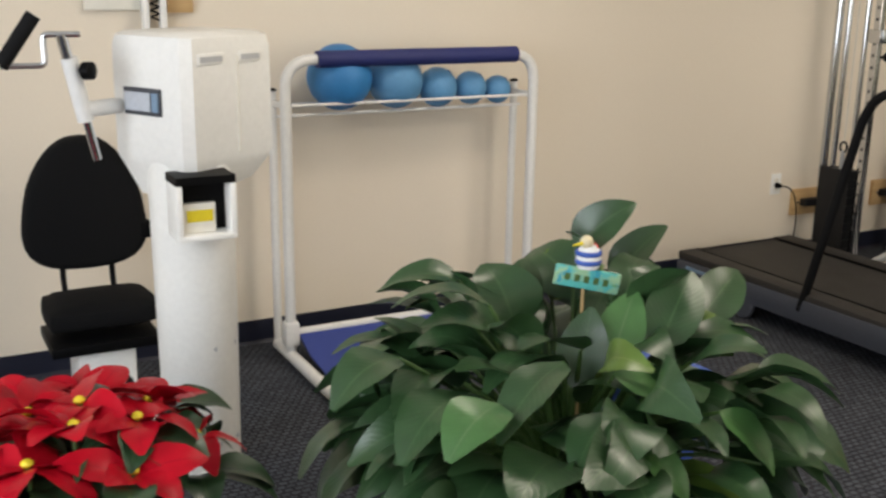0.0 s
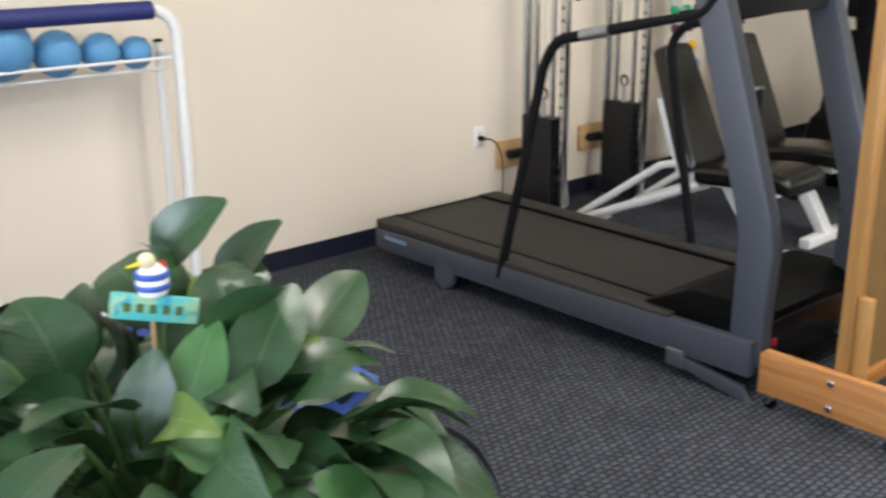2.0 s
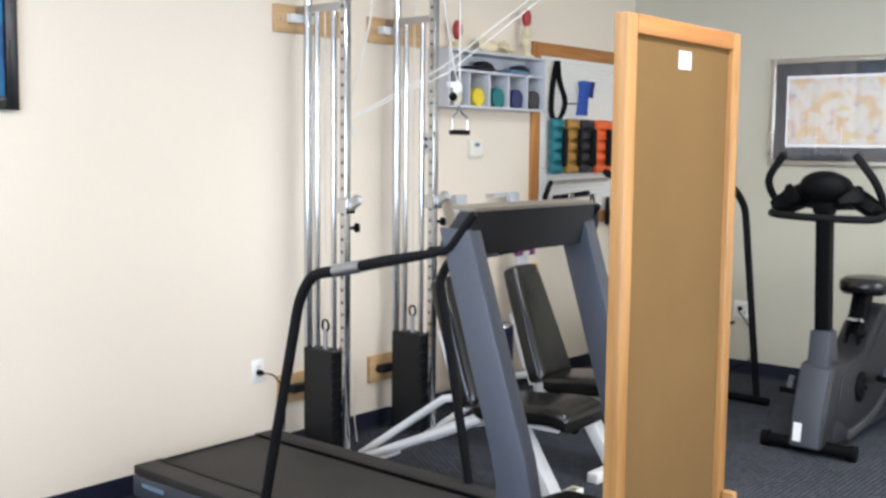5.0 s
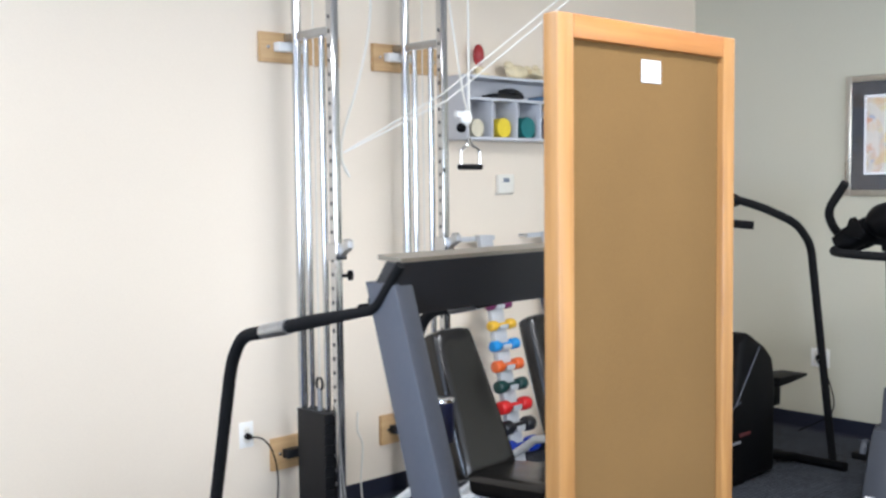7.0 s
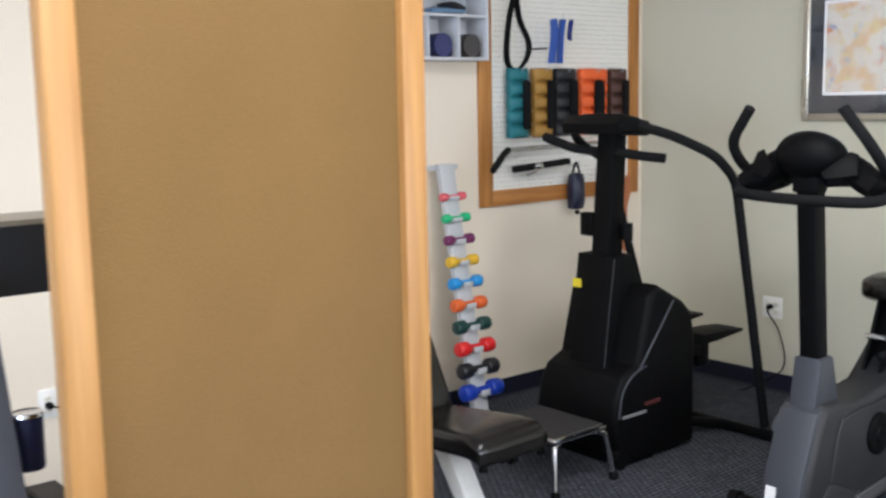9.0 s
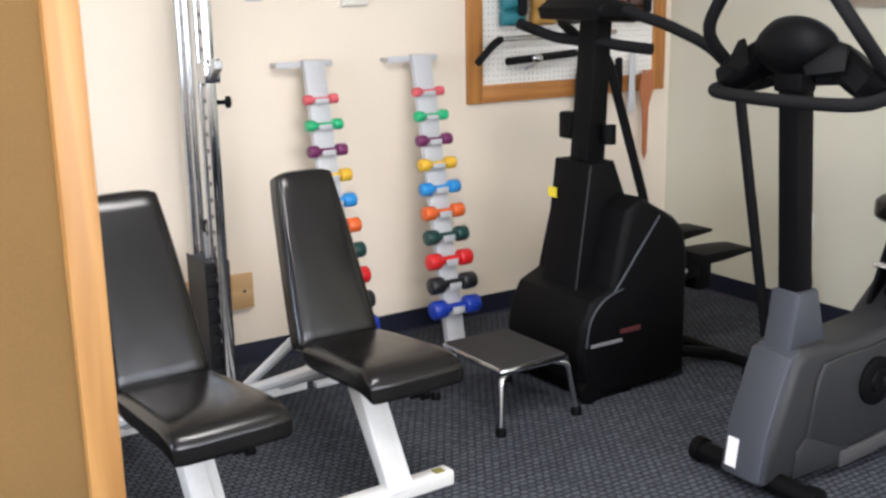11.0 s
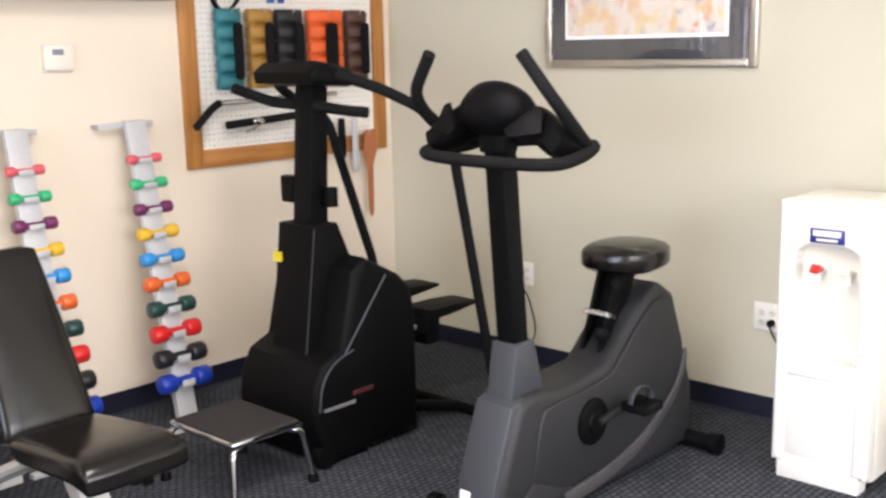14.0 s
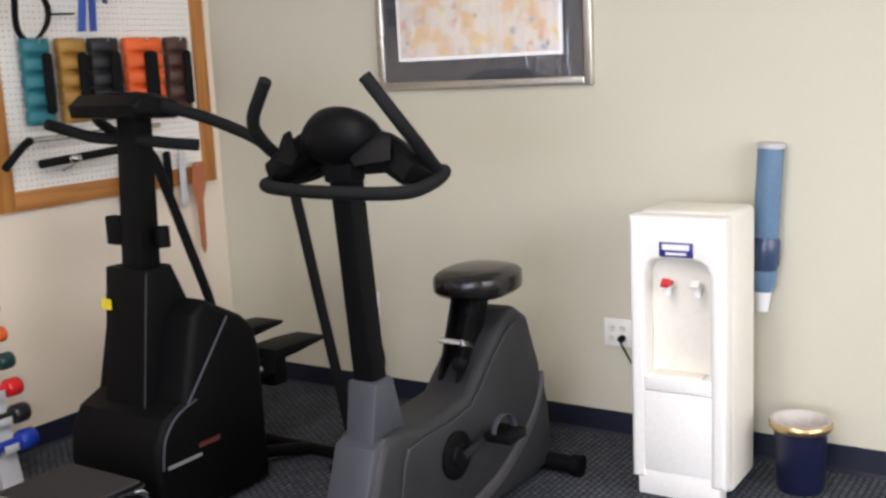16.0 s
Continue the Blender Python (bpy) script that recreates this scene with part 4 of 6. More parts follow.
# ---- upright exercise bike ----
def exercise_bike():
    t = thing("exercise_bike", "charcoal upright exercise bike with black saddle and handlebars", "exercise bike", pose(0.005, 1.955, 0))
    outline = [(5.87, 0.04), (5.9, 0.2), (5.98, 0.4), (6.02, 0.44), (6.12, 0.44), (6.2, 0.425), (6.32, 0.43), (6.45, 0.44), (6.62, 0.585), (6.72, 0.65), (6.79, 0.66), (6.87, 0.61), (6.95, 0.42), (6.99, 0.2), (7.0, 0.06), (6.96, 0.035), (6.6, 0.06), (6.3, 0.06), (6.1, 0.035)]
    b = part("body_shell", prism(outline, -0.09, 0.09, "xz", 0.03, 3), M["grey_dark"], t)
    band = smooth_path([(6.2, 0.045), (6.36, 0.055), (6.5, 0.075), (6.65, 0.115), (6.8, 0.19), (6.89, 0.27), (6.94, 0.36)], 4)
    strip = [(p[0], p[1] + 0.032) for p in band] + [(p[0], p[1] - 0.018) for p in reversed(band)]
    skirt = [(6.08, 0.036)] + [(p[0], p[1] - 0.004) for p in band] + [(6.975, 0.25), (6.99, 0.06), (6.95, 0.037)]
    toe = [(5.99, 0.04), (5.995, 0.12), (6.03, 0.155), (6.09, 0.165), (6.16, 0.145), (6.23, 0.1), (6.3, 0.045)]
    for s in (-1, 1):
        side = [(6.04, 0.16), (6.075, 0.34), (6.1, 0.385), (6.2, 0.395), (6.33, 0.395), (6.46, 0.41), (6.62, 0.545), (6.72, 0.61), (6.78, 0.615), (6.84, 0.56), (6.91, 0.38), (6.9, 0.3), (6.8, 0.2), (6.65, 0.125), (6.45, 0.09), (6.2, 0.09)]
        part("side_panel", prism(side, min(s * 0.086, s * 0.1), max(s * 0.086, s * 0.1), "xz", 0.009, 3), M["grey_dark"], b)
        part("skirt_panel", prism(skirt, min(s * 0.088, s * 0.1), max(s * 0.088, s * 0.1), "xz", 0.004), M["grey_dark"], b)
        part("trim_band", prism(strip, min(s * 0.088, s * 0.107), max(s * 0.088, s * 0.107), "xz", 0.005), M["grey_trim"], b, "paler grey curved trim band")
        part("toe_panel", prism(toe, min(s * 0.088, s * 0.098), max(s * 0.088, s * 0.098), "xz", 0.007), M["grey_dark"], b)
        part("crank_disc", lathe([(0.078, 0), (0.078, 0.01), (0.07, 0.014), (0.04, 0.016), (0.036, 0.024), (0.012, 0.026)], 28, m=between((6.345, s * 0.1, 0.28), (6.345, s * 1, 0.28))), M["black"], b)
        end = (6.345 + 0.16 * s * -1, s * 0.14, 0.28 + 0.03 * -s)
        part("crank_arm", tube([(6.345, s * 0.128, 0.28), end], [0.014, 0.012], 10), M["iron"], t)
        pd = part("pedal", box(end[0] - 0.055, end[0] + 0.055, min(s * 0.14, s * 0.24), max(s * 0.14, s * 0.24), end[2] - 0.016, end[2] + 0.016, 0.006), M["black"], t)
        part("pedal_strap", tube([(end[0] - 0.01 + 0.05 * math.cos(q), s * (0.19 + 0.008 * math.cos(q)), end[2] + 0.018 + 0.05 * math.sin(q)) for q in (k * math.pi / 10 for k in range(11))], 0.014, 8, flat=0.25), M["grey_mid"], pd)
    part("nose_panel", prism([(5.86, 0.05), (5.885, 0.2), (5.97, 0.42), (6.04, 0.44), (5.99, 0.3), (5.97, 0.05)], -0.075, 0.075, "xz", 0.014), M["grey_mid"], t)
    part("spec_label", moved(box(-0.001, 0.002, -0.02, 0.02, -0.045, 0.045), pose(5.866, 0.035, 0.115, 0, 8, 0)), M["paper"], t, "white printed label")
    part("collar", prism([(5.99, 0.41), (6.02, 0.6), (6.11, 0.6), (6.16, 0.42)], -0.054, 0.054, "xz", 0.016), M["grey_mid"], t)
    part("post", prism([(6.03, 0.58), (5.975, 1.22), (6.045, 1.22), (6.1, 0.58)], -0.036, 0.036, "xz", 0.008), M["black"], t)
    loop = smooth_path([(6.13, -0.25, 1.2), (6.02, -0.275, 1.18), (5.93, -0.235, 1.166), (5.9, 0, 1.166), (5.92, 0.2, 1.172), (5.98, 0.25, 1.18), (6.11, 0.235, 1.18), (6.16, 0.19, 1.2), (6.08, 0.12, 1.22), (6.04, 0, 1.215), (6.08, -0.12, 1.22), (6.16, -0.19, 1.2)], 5, True)
    part("handlebar_loop", tube(loop, 0.019, 12, True), M["foam"], t)
    for s in (-1, 1):
        part("horn_grip", tube(rounded([(6.12, s * 0.245, 1.19), (6.0, s * 0.27, 1.27), (5.92, s * 0.26, 1.35), (5.9, s * 0.17, 1.47)], 0.06), 0.019, 12), M["foam"], t)
        part("side_pod", moved(cushion(0.12, 0.2, 0.075, 0.7, 0.3, 5), pose(6.02, s * 0.175, 1.245, s * -32, 20, 0)), M["black"], t)
        part("console_wing", moved(prism([(-0.06, -0.03), (0.04, -0.045), (0.055, -0.02), (-0.03, 0.055), (-0.055, 0.045)], -0.006, 0.006, "yz", 0.004) if s < 0 else prism([(0.06, -0.03), (-0.04, -0.045), (-0.055, -0.02), (0.03, 0.055), (0.055, 0.045)], -0.006, 0.006, "yz", 0.004), pose(5.945, s * 0.14, 1.275, 0, 25, s * -18)), M["black"], t)
    shell = [(0.0, -0.07), (0.05, -0.066), (0.085, -0.05), (0.106, -0.025), (0.114, 0.005), (0.108, 0.03), (0.09, 0.045), (0.05, 0.05), (0.0, 0.05)]
    con = part("console", moved(lathe(shell, 32), pose(6.0, 0, 1.304, 0, 68, 0) @ Matrix.Diagonal((0.74, 1.14, 1, 1))), M["black"], t)
    part("console_face", moved(lathe([(0.085, 0.0), (0.08, 0.006), (0.02, 0.008)], 28), pose(6.047, 0, 1.323, 0, 68, 0) @ Matrix.Diagonal((0.72, 1.14, 1, 1))), M["black_gloss"], con)
    part("console_rim", moved(tube([(0.112 * math.cos(q), 0.112 * math.sin(q), 0.02) for q in (k * math.pi / 16 for k in range(32))], 0.004, 8, True), pose(6.0, 0, 1.304, 0, 68, 0) @ Matrix.Diagonal((0.74, 1.14, 1, 1))), M["black_gloss"], con)
    part("console_neck", box(5.97, 6.04, -0.05, 0.05, 1.18, 1.3, 0.012), M["black"], t)
    part("reading_rack", box(6.07, 6.1, -0.08, 0.08, 1.22, 1.25, 0.006), M["white_steel"], t)
    sd = part("saddle", moved(oval(cushion(0.28, 0.33, 0.08, 1.0, 0.3)), pose(6.69, 0, 0.765, 0, 0, 90)), M["vinyl"], t)
    part("saddle_post", prism([(6.53, 0.5), (6.6, 0.5), (6.73, 0.74), (6.62, 0.74)], -0.03, 0.03, "xz", 0.006), M["black"], t)
    for q in (-0.04, 0.028):
        part("seat_slide", prism([(6.47, 0.47), (6.52, 0.47), (6.645, 0.73), (6.575, 0.73), (6.56, 0.69)], q, q + 0.012, "xz", 0.003), M["black"], t)
    part("clamp_collar", moved(box(-0.04, 0.036, -0.044, 0.044, -0.009, 0.009, 0.003), pose(6.535, 0, 0.585, 0, 22, 0)), M["chrome"], t)
    part("clamp_knob", lathe([(0.008, 0), (0.008, 0.02), (0.024, 0.024), (0.026, 0.034), (0.024, 0.045), (0.012, 0.05)], 16, m=between((6.5, -0.03, 0.535), (6.3, -0.16, 0.535))), M["black"], t)
    part("side_knob", lathe([(0.006, 0), (0.006, 0.02), (0.016, 0.024), (0.016, 0.04)], 14, m=between((6.575, -0.03, 0.695), (6.4, -0.18, 0.7))), M["black"], t)
    part("seat_rail", box(6.56, 6.78, -0.035, 0.035, 0.722, 0.74, 0.004), M["black"], t)
    for x in (5.93, 6.97):
        bar = part("floor_bar", rod((x, -0.21, 0.04), (x, 0.21, 0.04), 0.033, 16), M["black"], t)
        for s in (-1, 1):
            part("end_cap", lathe([(0.03, -0.02), (0.04, -0.016), (0.04, 0.016), (0.03, 0.02)], 18, m=pose(x, s * 0.215, 0.041, 90, 0, 0)), M["black"], bar)


exercise_bike()


# ---- dumbbell racks ----
COLOURS = [("pink", (0.62, 0.1, 0.12)), ("green", (0.03, 0.4, 0.16)), ("plum", (0.14, 0.02, 0.09)), ("yellow", (0.7, 0.42, 0.02)), ("sky blue", (0.03, 0.25, 0.6)), ("orange", (0.66, 0.12, 0.02)), ("bottle green", (0.01, 0.045, 0.04)), ("red", (0.6, 0.015, 0.015)), ("black", (0.012, 0.012, 0.014)), ("royal blue", (0.012, 0.04, 0.34))]
DB = [mat(n.replace(" ", "_") + "_vinyl", c, 0.32, vary=0.1, bump=0.05) for n, c in COLOURS]


def dumbbell(i, x, y, z):
    name, _ = COLOURS[i]
    L, R = 0.113 + 0.006 * i, 0.0205 + 0.0022 * i
    t = thing("dumbbell", f"{name} vinyl-coated dumbbell resting on the wall rack", "dumbbell", pose(x, y, z, 0, 0, 0), "rack dumbbells")
    part("handle", rod((-L / 2, 0, 0), (L / 2, 0, 0), R * 0.45, 12), DB[i], t)
    for s in (-1, 1):
        m = pose(s * (L / 2), 0, 0, 0, 90, 0)
        part("weight_head", lathe([(R * 0.4, -R * 0.95), (R * 0.86, -R * 0.85), (R, -R * 0.62), (R, R * 0.62), (R * 0.86, R * 0.85), (R * 0.4, R * 0.9)], 12, m=m), DB[i], t)


def dumbbell_rack(x):
    t = thing("dumbbell_rack", "upright pale grey steel dumbbell rack leaning on the wall", "dumbbell rack", None, "dumbbell racks")
    part("spine", prism([(3.865, 1.215), (3.9, 1.215), (3.651, -RAISE), (3.616, -RAISE)], x - 0.045, x + 0.045, "yz", 0.004), M["greysteel"], t)
    part("top_bar", box(x - 0.15, x + 0.1, 3.9, 3.912, 1.185, 1.21, 0.002), M["greysteel"], t)
    for s in (-0.14, 0.09):
        part("wall_stud", rod((x + s, 3.912, 1.197), (x + s, WALL_Y, 1.197), 0.008), M["steel"], t)
    part("floor_foot", box(x - 0.2, x + 0.06, 3.56, 3.6, -RAISE, 0.02 - RAISE, 0.003), M["greysteel"], t)
    part("foot_strut", box(x - 0.02, x + 0.02, 3.58, 3.64, 0.005 - RAISE, 0.03 - RAISE, 0.003), M["greysteel"], t)
    zs = [1.062 - 0.1015 * i for i in range(10)]
    for i, z in enumerate(zs):
        R = 0.0185 + 0.0021 * i
        y = 3.66 + (3.9 - 3.66) * z / 1.215 - 0.04
        part("cradle", box(x - 0.03, x + 0.03, y - R * 1.15, y + 0.012, z - R * 0.45 - 0.006, z - R * 0.45, 0.001), M["greysteel"], t)
        part("cradle_lip", box(x - 0.03, x + 0.03, y - R * 1.2, y - R * 1.1, z - R * 0.45 - 0.006, z + R * 0.2, 0.001), M["greysteel"], t)
    for i, z in enumerate(zs):
        R = 0.0185 + 0.0021 * i
        dumbbell(i, x, 3.66 + (3.9 - 3.66) * z / 1.215 - 0.04 - R * 0.35, z)


dumbbell_rack(5.97)
dumbbell_rack(5.46)


# ---- wall shelf with cubbies ----
def wall_shelf():
    t = thing("cubby_shelf", "pale grey wall shelf with a row of open cubbies", "shelf", pose(5.28, 3.815, 1.705))
    W, D, H, T = 0.93, WALL_Y - 3.815, 0.325, 0.014
    part("back_panel", box(0, W, D - 0.006, D, 0, H), M["shelfgrey"], t)
    for x in (0, W - T):
        part("side_panel", box(x, x + T, 0, D - 0.006, 0, H, 0.002), M["shelfgrey"], t)
    part("bottom_board", box(T, W - T, 0, D - 0.006, 0, T, 0.002), M["shelfgrey"], t)
    part("middle_board", box(T, W - T, 0, D - 0.006, 0.2, 0.2 + T, 0.002), M["shelfgrey"], t)
    part("top_board", box(T, W - T, 0, D - 0.006, H - T, H, 0.002), M["shelfgrey"], t)
    for k in range(1, 5):
        x = W * k / 5
        part("divider", box(x - 0.005, x + 0.005, 0.002, D - 0.006, T, 0.2, 0.001), M["shelfgrey"], t)


wall_shelf()


def band_roll(x, z, colour, r, label):
    m = mat("band_" + label.split()[0], colour, 0.6)
    t = thing("therapy_band_roll", label, "exercise band", pose(x, 3.885, z), "rolls in the cubbies")
    part("roll", lathe([(r * 0.3, -0.055), (r, -0.055), (r * 1.02, 0), (r, 0.055), (r * 0.3, 0.055)], 20, m=pose(0, 0, r, 90, 0, 0)), m, t)
    part("loose_end", tube([(r, 0, r * 1.2), (r * 1.15, 0, r * 0.6), (r * 1.05, 0, 0.004)], 0.045, 8, flat=0.05), m, t)


for x, c, r, lab in ((5.37, (0.65, 0.6, 0.45), 0.045, "cream rolled exercise band in a shelf cubby"), (5.565, (0.75, 0.58, 0.02), 0.05, "yellow rolled exercise band in a shelf cubby"), (5.75, (0.02, 0.16, 0.16), 0.055, "teal rolled exercise band in a shelf cubby"), (5.935, (0.03, 0.035, 0.12), 0.055, "navy rolled exercise band in a shelf cubby"), (6.115, (0.05, 0.045, 0.045), 0.055, "charcoal rolled exercise band in a shelf cubby")):
    band_roll(x, 1.72, c, r, lab)
for x, lab in ((5.62, "flat dark folded straps on the shelf"), (5.98, "crumpled dark green band on the shelf")):
    t = thing("folded_band", lab, "exercise band", pose(x, 3.89, 1.92))
    part("fold", moved(cushion(0.22, 0.12, 0.025, 1, 0.6, 5), pose(0, 0, 0.014)), M["iron" if x < 5.8 else "cup_blue"], t)
    part("fold", moved(cushion(0.12, 0.1, 0.03, 1, 0.6, 5), pose(0.06, 0, 0.036, 0, 6, 20)), M["iron"], t)


def joint_model(x, tall, label):
    t = thing("anatomy_model", label, "anatomical model", pose(x, 3.89, 2.03))
    bm = lathe([(0.05, 0), (0.05, 0.015), (0.012, 0.02), (0.016, 0.05), (0.034, 0.075), (0.03, 0.1), (0.018, 0.115), (0.03, 0.135), (0.028, 0.155), (0.016, 0.18), (0.014, 0.2)] if tall else [(0.06, 0), (0.06, 0.012), (0.02, 0.02), (0.03, 0.04), (0.02, 0.05)], 16)
    part("bone_joint", bm, M["bone"], t)
    part("muscle", ball_mesh(0.035, (0, 0, 0.24 if tall else 0.11), 14, scale=(0.9, 0.8, 1.6)), M["muscle"], t)


joint_model(6.1, True, "small knee joint model with red muscle end")
joint_model(5.44, False, "anatomical joint model with dark red muscle")
t = thing("spine_model", "cream plastic foot bone model lying on the shelf", "anatomical model", pose(5.72, 3.88, 2.03) @ Matrix.Diagonal((1.35, 1, 1.25, 1)))
foot = ball_mesh(0.03, (0, 0, 0.03), 12, scale=(2.2, 1, 1))
for k in range(7):
    ball_mesh(0.02 - 0.0012 * k, (-0.05 + 0.03 * k, 0.012 * math.sin(k * 2.1), 0.045 + 0.012 * math.cos(k * 1.3)), 8, foot, (1.2, 1, 0.9))
for k in range(4):
    tube([(0.06, -0.03 + 0.02 * k, 0.035), (0.15, -0.045 + 0.03 * k, 0.016)], [0.009, 0.006], 7, bm=foot)
part("bones", foot, M["bone"], t)


# ---- framed pegboard and what hangs on it ----
def pegboard():
    t = thing("pegboard", "white pegboard in a wide oak frame on the wall", "pegboard")
    x0, x1, z0, z1, F = 6.265, 7.485, 0.975, 2.15, 0.082
    y1, y0 = WALL_Y, WALL_Y - 0.022
    part("frame_post", box(x0, x0 + F, y0, y1, z0, z1, 0.003), M["oak"], t)
    part("frame_post", box(x1 - F, x1, y0, y1, z0, z1, 0.003), M["oak"], t)
    part("frame_rail", box(x0 + F, x1 - F, y0 + 0.001, y1, z0, z0 + F, 0.003), M["oak_x"], t)
    part("frame_rail", box(x0 + F, x1 - F, y0 + 0.001, y1, z1 - F, z1, 0.003), M["oak_x"], t)
    part("board", box(x0 + F, x1 - F, y1 - 0.01, y1 - 0.004, z0 + F, z1 - F), M["peg"], t)
    bm = bmesh.new()
    x = x0 + F + 0.015
    while x < x1 - F - 0.01:
        z = z0 + F + 0.015
        while z < z1 - F - 0.01:
            vs = [bm.verts.new((x + 0.003 * math.cos(a), y1 - 0.0105, z + 0.003 * math.sin(a))) for a in (k * math.pi / 3 for k in range(6))]
            vb = [bm.verts.new((v.co.x, y1 - 0.0095, v.co.z)) for v in vs]
            bm.faces.new(vs)
            for k in range(6):
                bm.faces.new((vs[k], vs[(k + 1) % 6], vb[(k + 1) % 6], vb[k]))
            z += 0.0254
        x += 0.0254
    holes = part("perforation", bm, M["hole"], t, smooth=None)
    holes["kind"] = "stuff"
    return t


pegboard()


def hook(parent, x, z, out=0.1):
    part("peg_hook", tube(rounded([(x, WALL_Y - 0.011, z), (x, WALL_Y - out, z), (x, WALL_Y - out - 0.005, z + 0.02)], 0.01), 0.003, 6), M["steel"], parent)


def ankle_weight(x, w, z1, h, colour, label):
    m = mat("cuff_" + label.split()[0], colour, 0.55, grain=150, bump=0.3, vary=0.18)
    t = thing("ankle_weight", label, "ankle weight", None, "hanging ankle weights")
    hook(t, x, z1 - 0.02)
    n = 5
    for k in range(n):
        za, zb = z1 - h * k / n, z1 - h * (k + 1) / n + 0.004
        part("weight_pocket", moved(cushion(w, za - zb, 0.05, 1, 0.5, 4), pose(x, WALL_Y - 0.06, (za + zb) / 2, 90, 0, 0)), m, t)
    part("cuff_body", box(x - w / 2 + 0.004, x + w / 2 - 0.004, WALL_Y - 0.07, WALL_Y - 0.05, z1 - h + 0.01, z1 - 0.01, 0.004), m, t)
    part("strap", moved(cushion(w * 0.34, h * 0.7, 0.02, 1, 0.3, 4), pose(x + w * (0.02 if w > 0.2 else 0.16), WALL_Y - 0.11, z1 - h * 0.52, 90, 0, 0)), M["fabric"], t, "black hook-and-loop strap")


for x, w, c, lab in ((6.485, 0.13, (0.02, 0.16, 0.19), "teal ankle weight with black strap on a peg hook"), (6.66, 0.135, (0.36, 0.19, 0.03), "gold ankle weight with black strap on a peg hook"), (6.83, 0.15, (0.012, 0.012, 0.014), "black ankle weight with black strap on a peg hook"), (7.05, 0.215, (0.75, 0.12, 0.02), "bright orange wide ankle weight with black strap"), (7.25, 0.13, (0.07, 0.03, 0.02), "dark brown ankle weight with black strap")):
    ankle_weight(x, w, 1.675, 0.36, c, lab)

t = thing("gait_strap", "black webbing strap looped over a peg hook", "strap")
hook(t, 6.48, 2.03, 0.06)
part("webbing", tube(smooth_path([(6.48, 3.92, 2.04), (6.44, 3.92, 1.9), (6.42, 3.915, 1.72), (6.47, 3.91, 1.66), (6.55, 3.915, 1.71), (6.58, 3.92, 1.8), (6.52, 3.925, 1.92), (6.49, 3.92, 2.04)]), 0.022, 8, flat=0.16), M["fabric"], t)
part("buckle_tail", tube([(6.57, 3.915, 1.77), (6.7, 3.915, 1.775)], 0.011, 8, flat=0.4), M["black"], t)
t = thing("exercise_bands", "royal blue flat exercise bands over a peg hook", "exercise band")
hook(t, 6.79, 1.92, 0.09)
for dx, w, c in ((-0.03, 0.055, "blue_bin"), (0.02, 0.05, "blue_bin"), (0.085, 0.035, "blue_sign")):
    part("band", tube(smooth_path([(6.77 + dx, 3.9 - 0.02 * (dx > 0), 1.925), (6.765 + dx, 3.89, 1.85), (6.755 + dx * 1.2, 3.895, 1.7 if dx < 0.05 else 1.82)]), w / 2, 8, flat=0.12), M[c], t)
t = thing("pulldown_bar", "chrome pulldown bar with black grips on hooks", "exercise bar")
part("bar", tube(rounded([(6.4, 3.9, 1.262), (7.1, 3.9, 1.275)]), 0.012, 12), M["chrome"], t)
part("grip", tube(rounded([(6.41, 3.9, 1.262), (6.36, 3.88, 1.245), (6.23, 3.82, 1.17)], 0.03), 0.017, 12), M["foam"], t)
hook(t, 6.5, 1.25, 0.075)
hook(t, 7.05, 1.262, 0.075)
t = thing("row_handle", "short black-gripped exercise bar with chrome swivel", "exercise bar")
part("bar", tube([(6.44, 3.89, 1.163), (6.84, 3.89, 1.185)], 0.018, 12), M["foam"], t)
part("swivel", ball_mesh(0.02, (6.6, 3.87, 1.172), 12, scale=(1.6, 1, 1)), M["chrome"], t)
part("hanger", tube([(6.6, 3.96, 1.12), (6.6, 3.88, 1.15)], 0.006, 8), M["steel"], t)
t = thing("foot_pouch", "dark navy exercise pouch hanging from a hook", "pouch")
hook(t, 6.91, 1.16, 0.09)
part("bag", moved(cushion(0.09, 0.2, 0.06, 0.9, 0.6, 6), pose(6.91, 3.9, 1.02, 90, 0, 0)), M["navy_bin"], t)
part("cord_end", ball_mesh(0.014, (6.92, 3.9, 0.905), 10), M["black"], t)
part("loop", tube(smooth_path([(6.88, 3.9, 1.11), (6.91, 3.9, 1.175), (6.94, 3.9, 1.11)]), 0.008, 8, flat=0.4), M["fabric"], t)
t = thing("head_halter", "tan leather strap hanging from the pegboard frame", "strap")
hook(t, 7.32, 1.06, 0.06)
part("strap", prism([(7.3, 1.08), (7.37, 1.08), (7.375, 0.98), (7.345, 0.9), (7.34, 0.66), (7.325, 0.63), (7.31, 0.67), (7.305, 0.88), (7.28, 0.98)], 3.91, 3.916, "xz"), M["leather"], t)
part("grey_pad", moved(cushion(0.045, 0.3, 0.012, 0.7, 0.3, 5), pose(7.24, 3.925, 1.02, 90, 0, 0)), M["greysteel"], t, "grey padded strip")
part("black_tail", moved(cushion(0.05, 0.2, 0.012, 0.9, 0.3, 4), pose(7.15, 3.925, 1.05, 90, 0, 0)), M["fabric"], t)


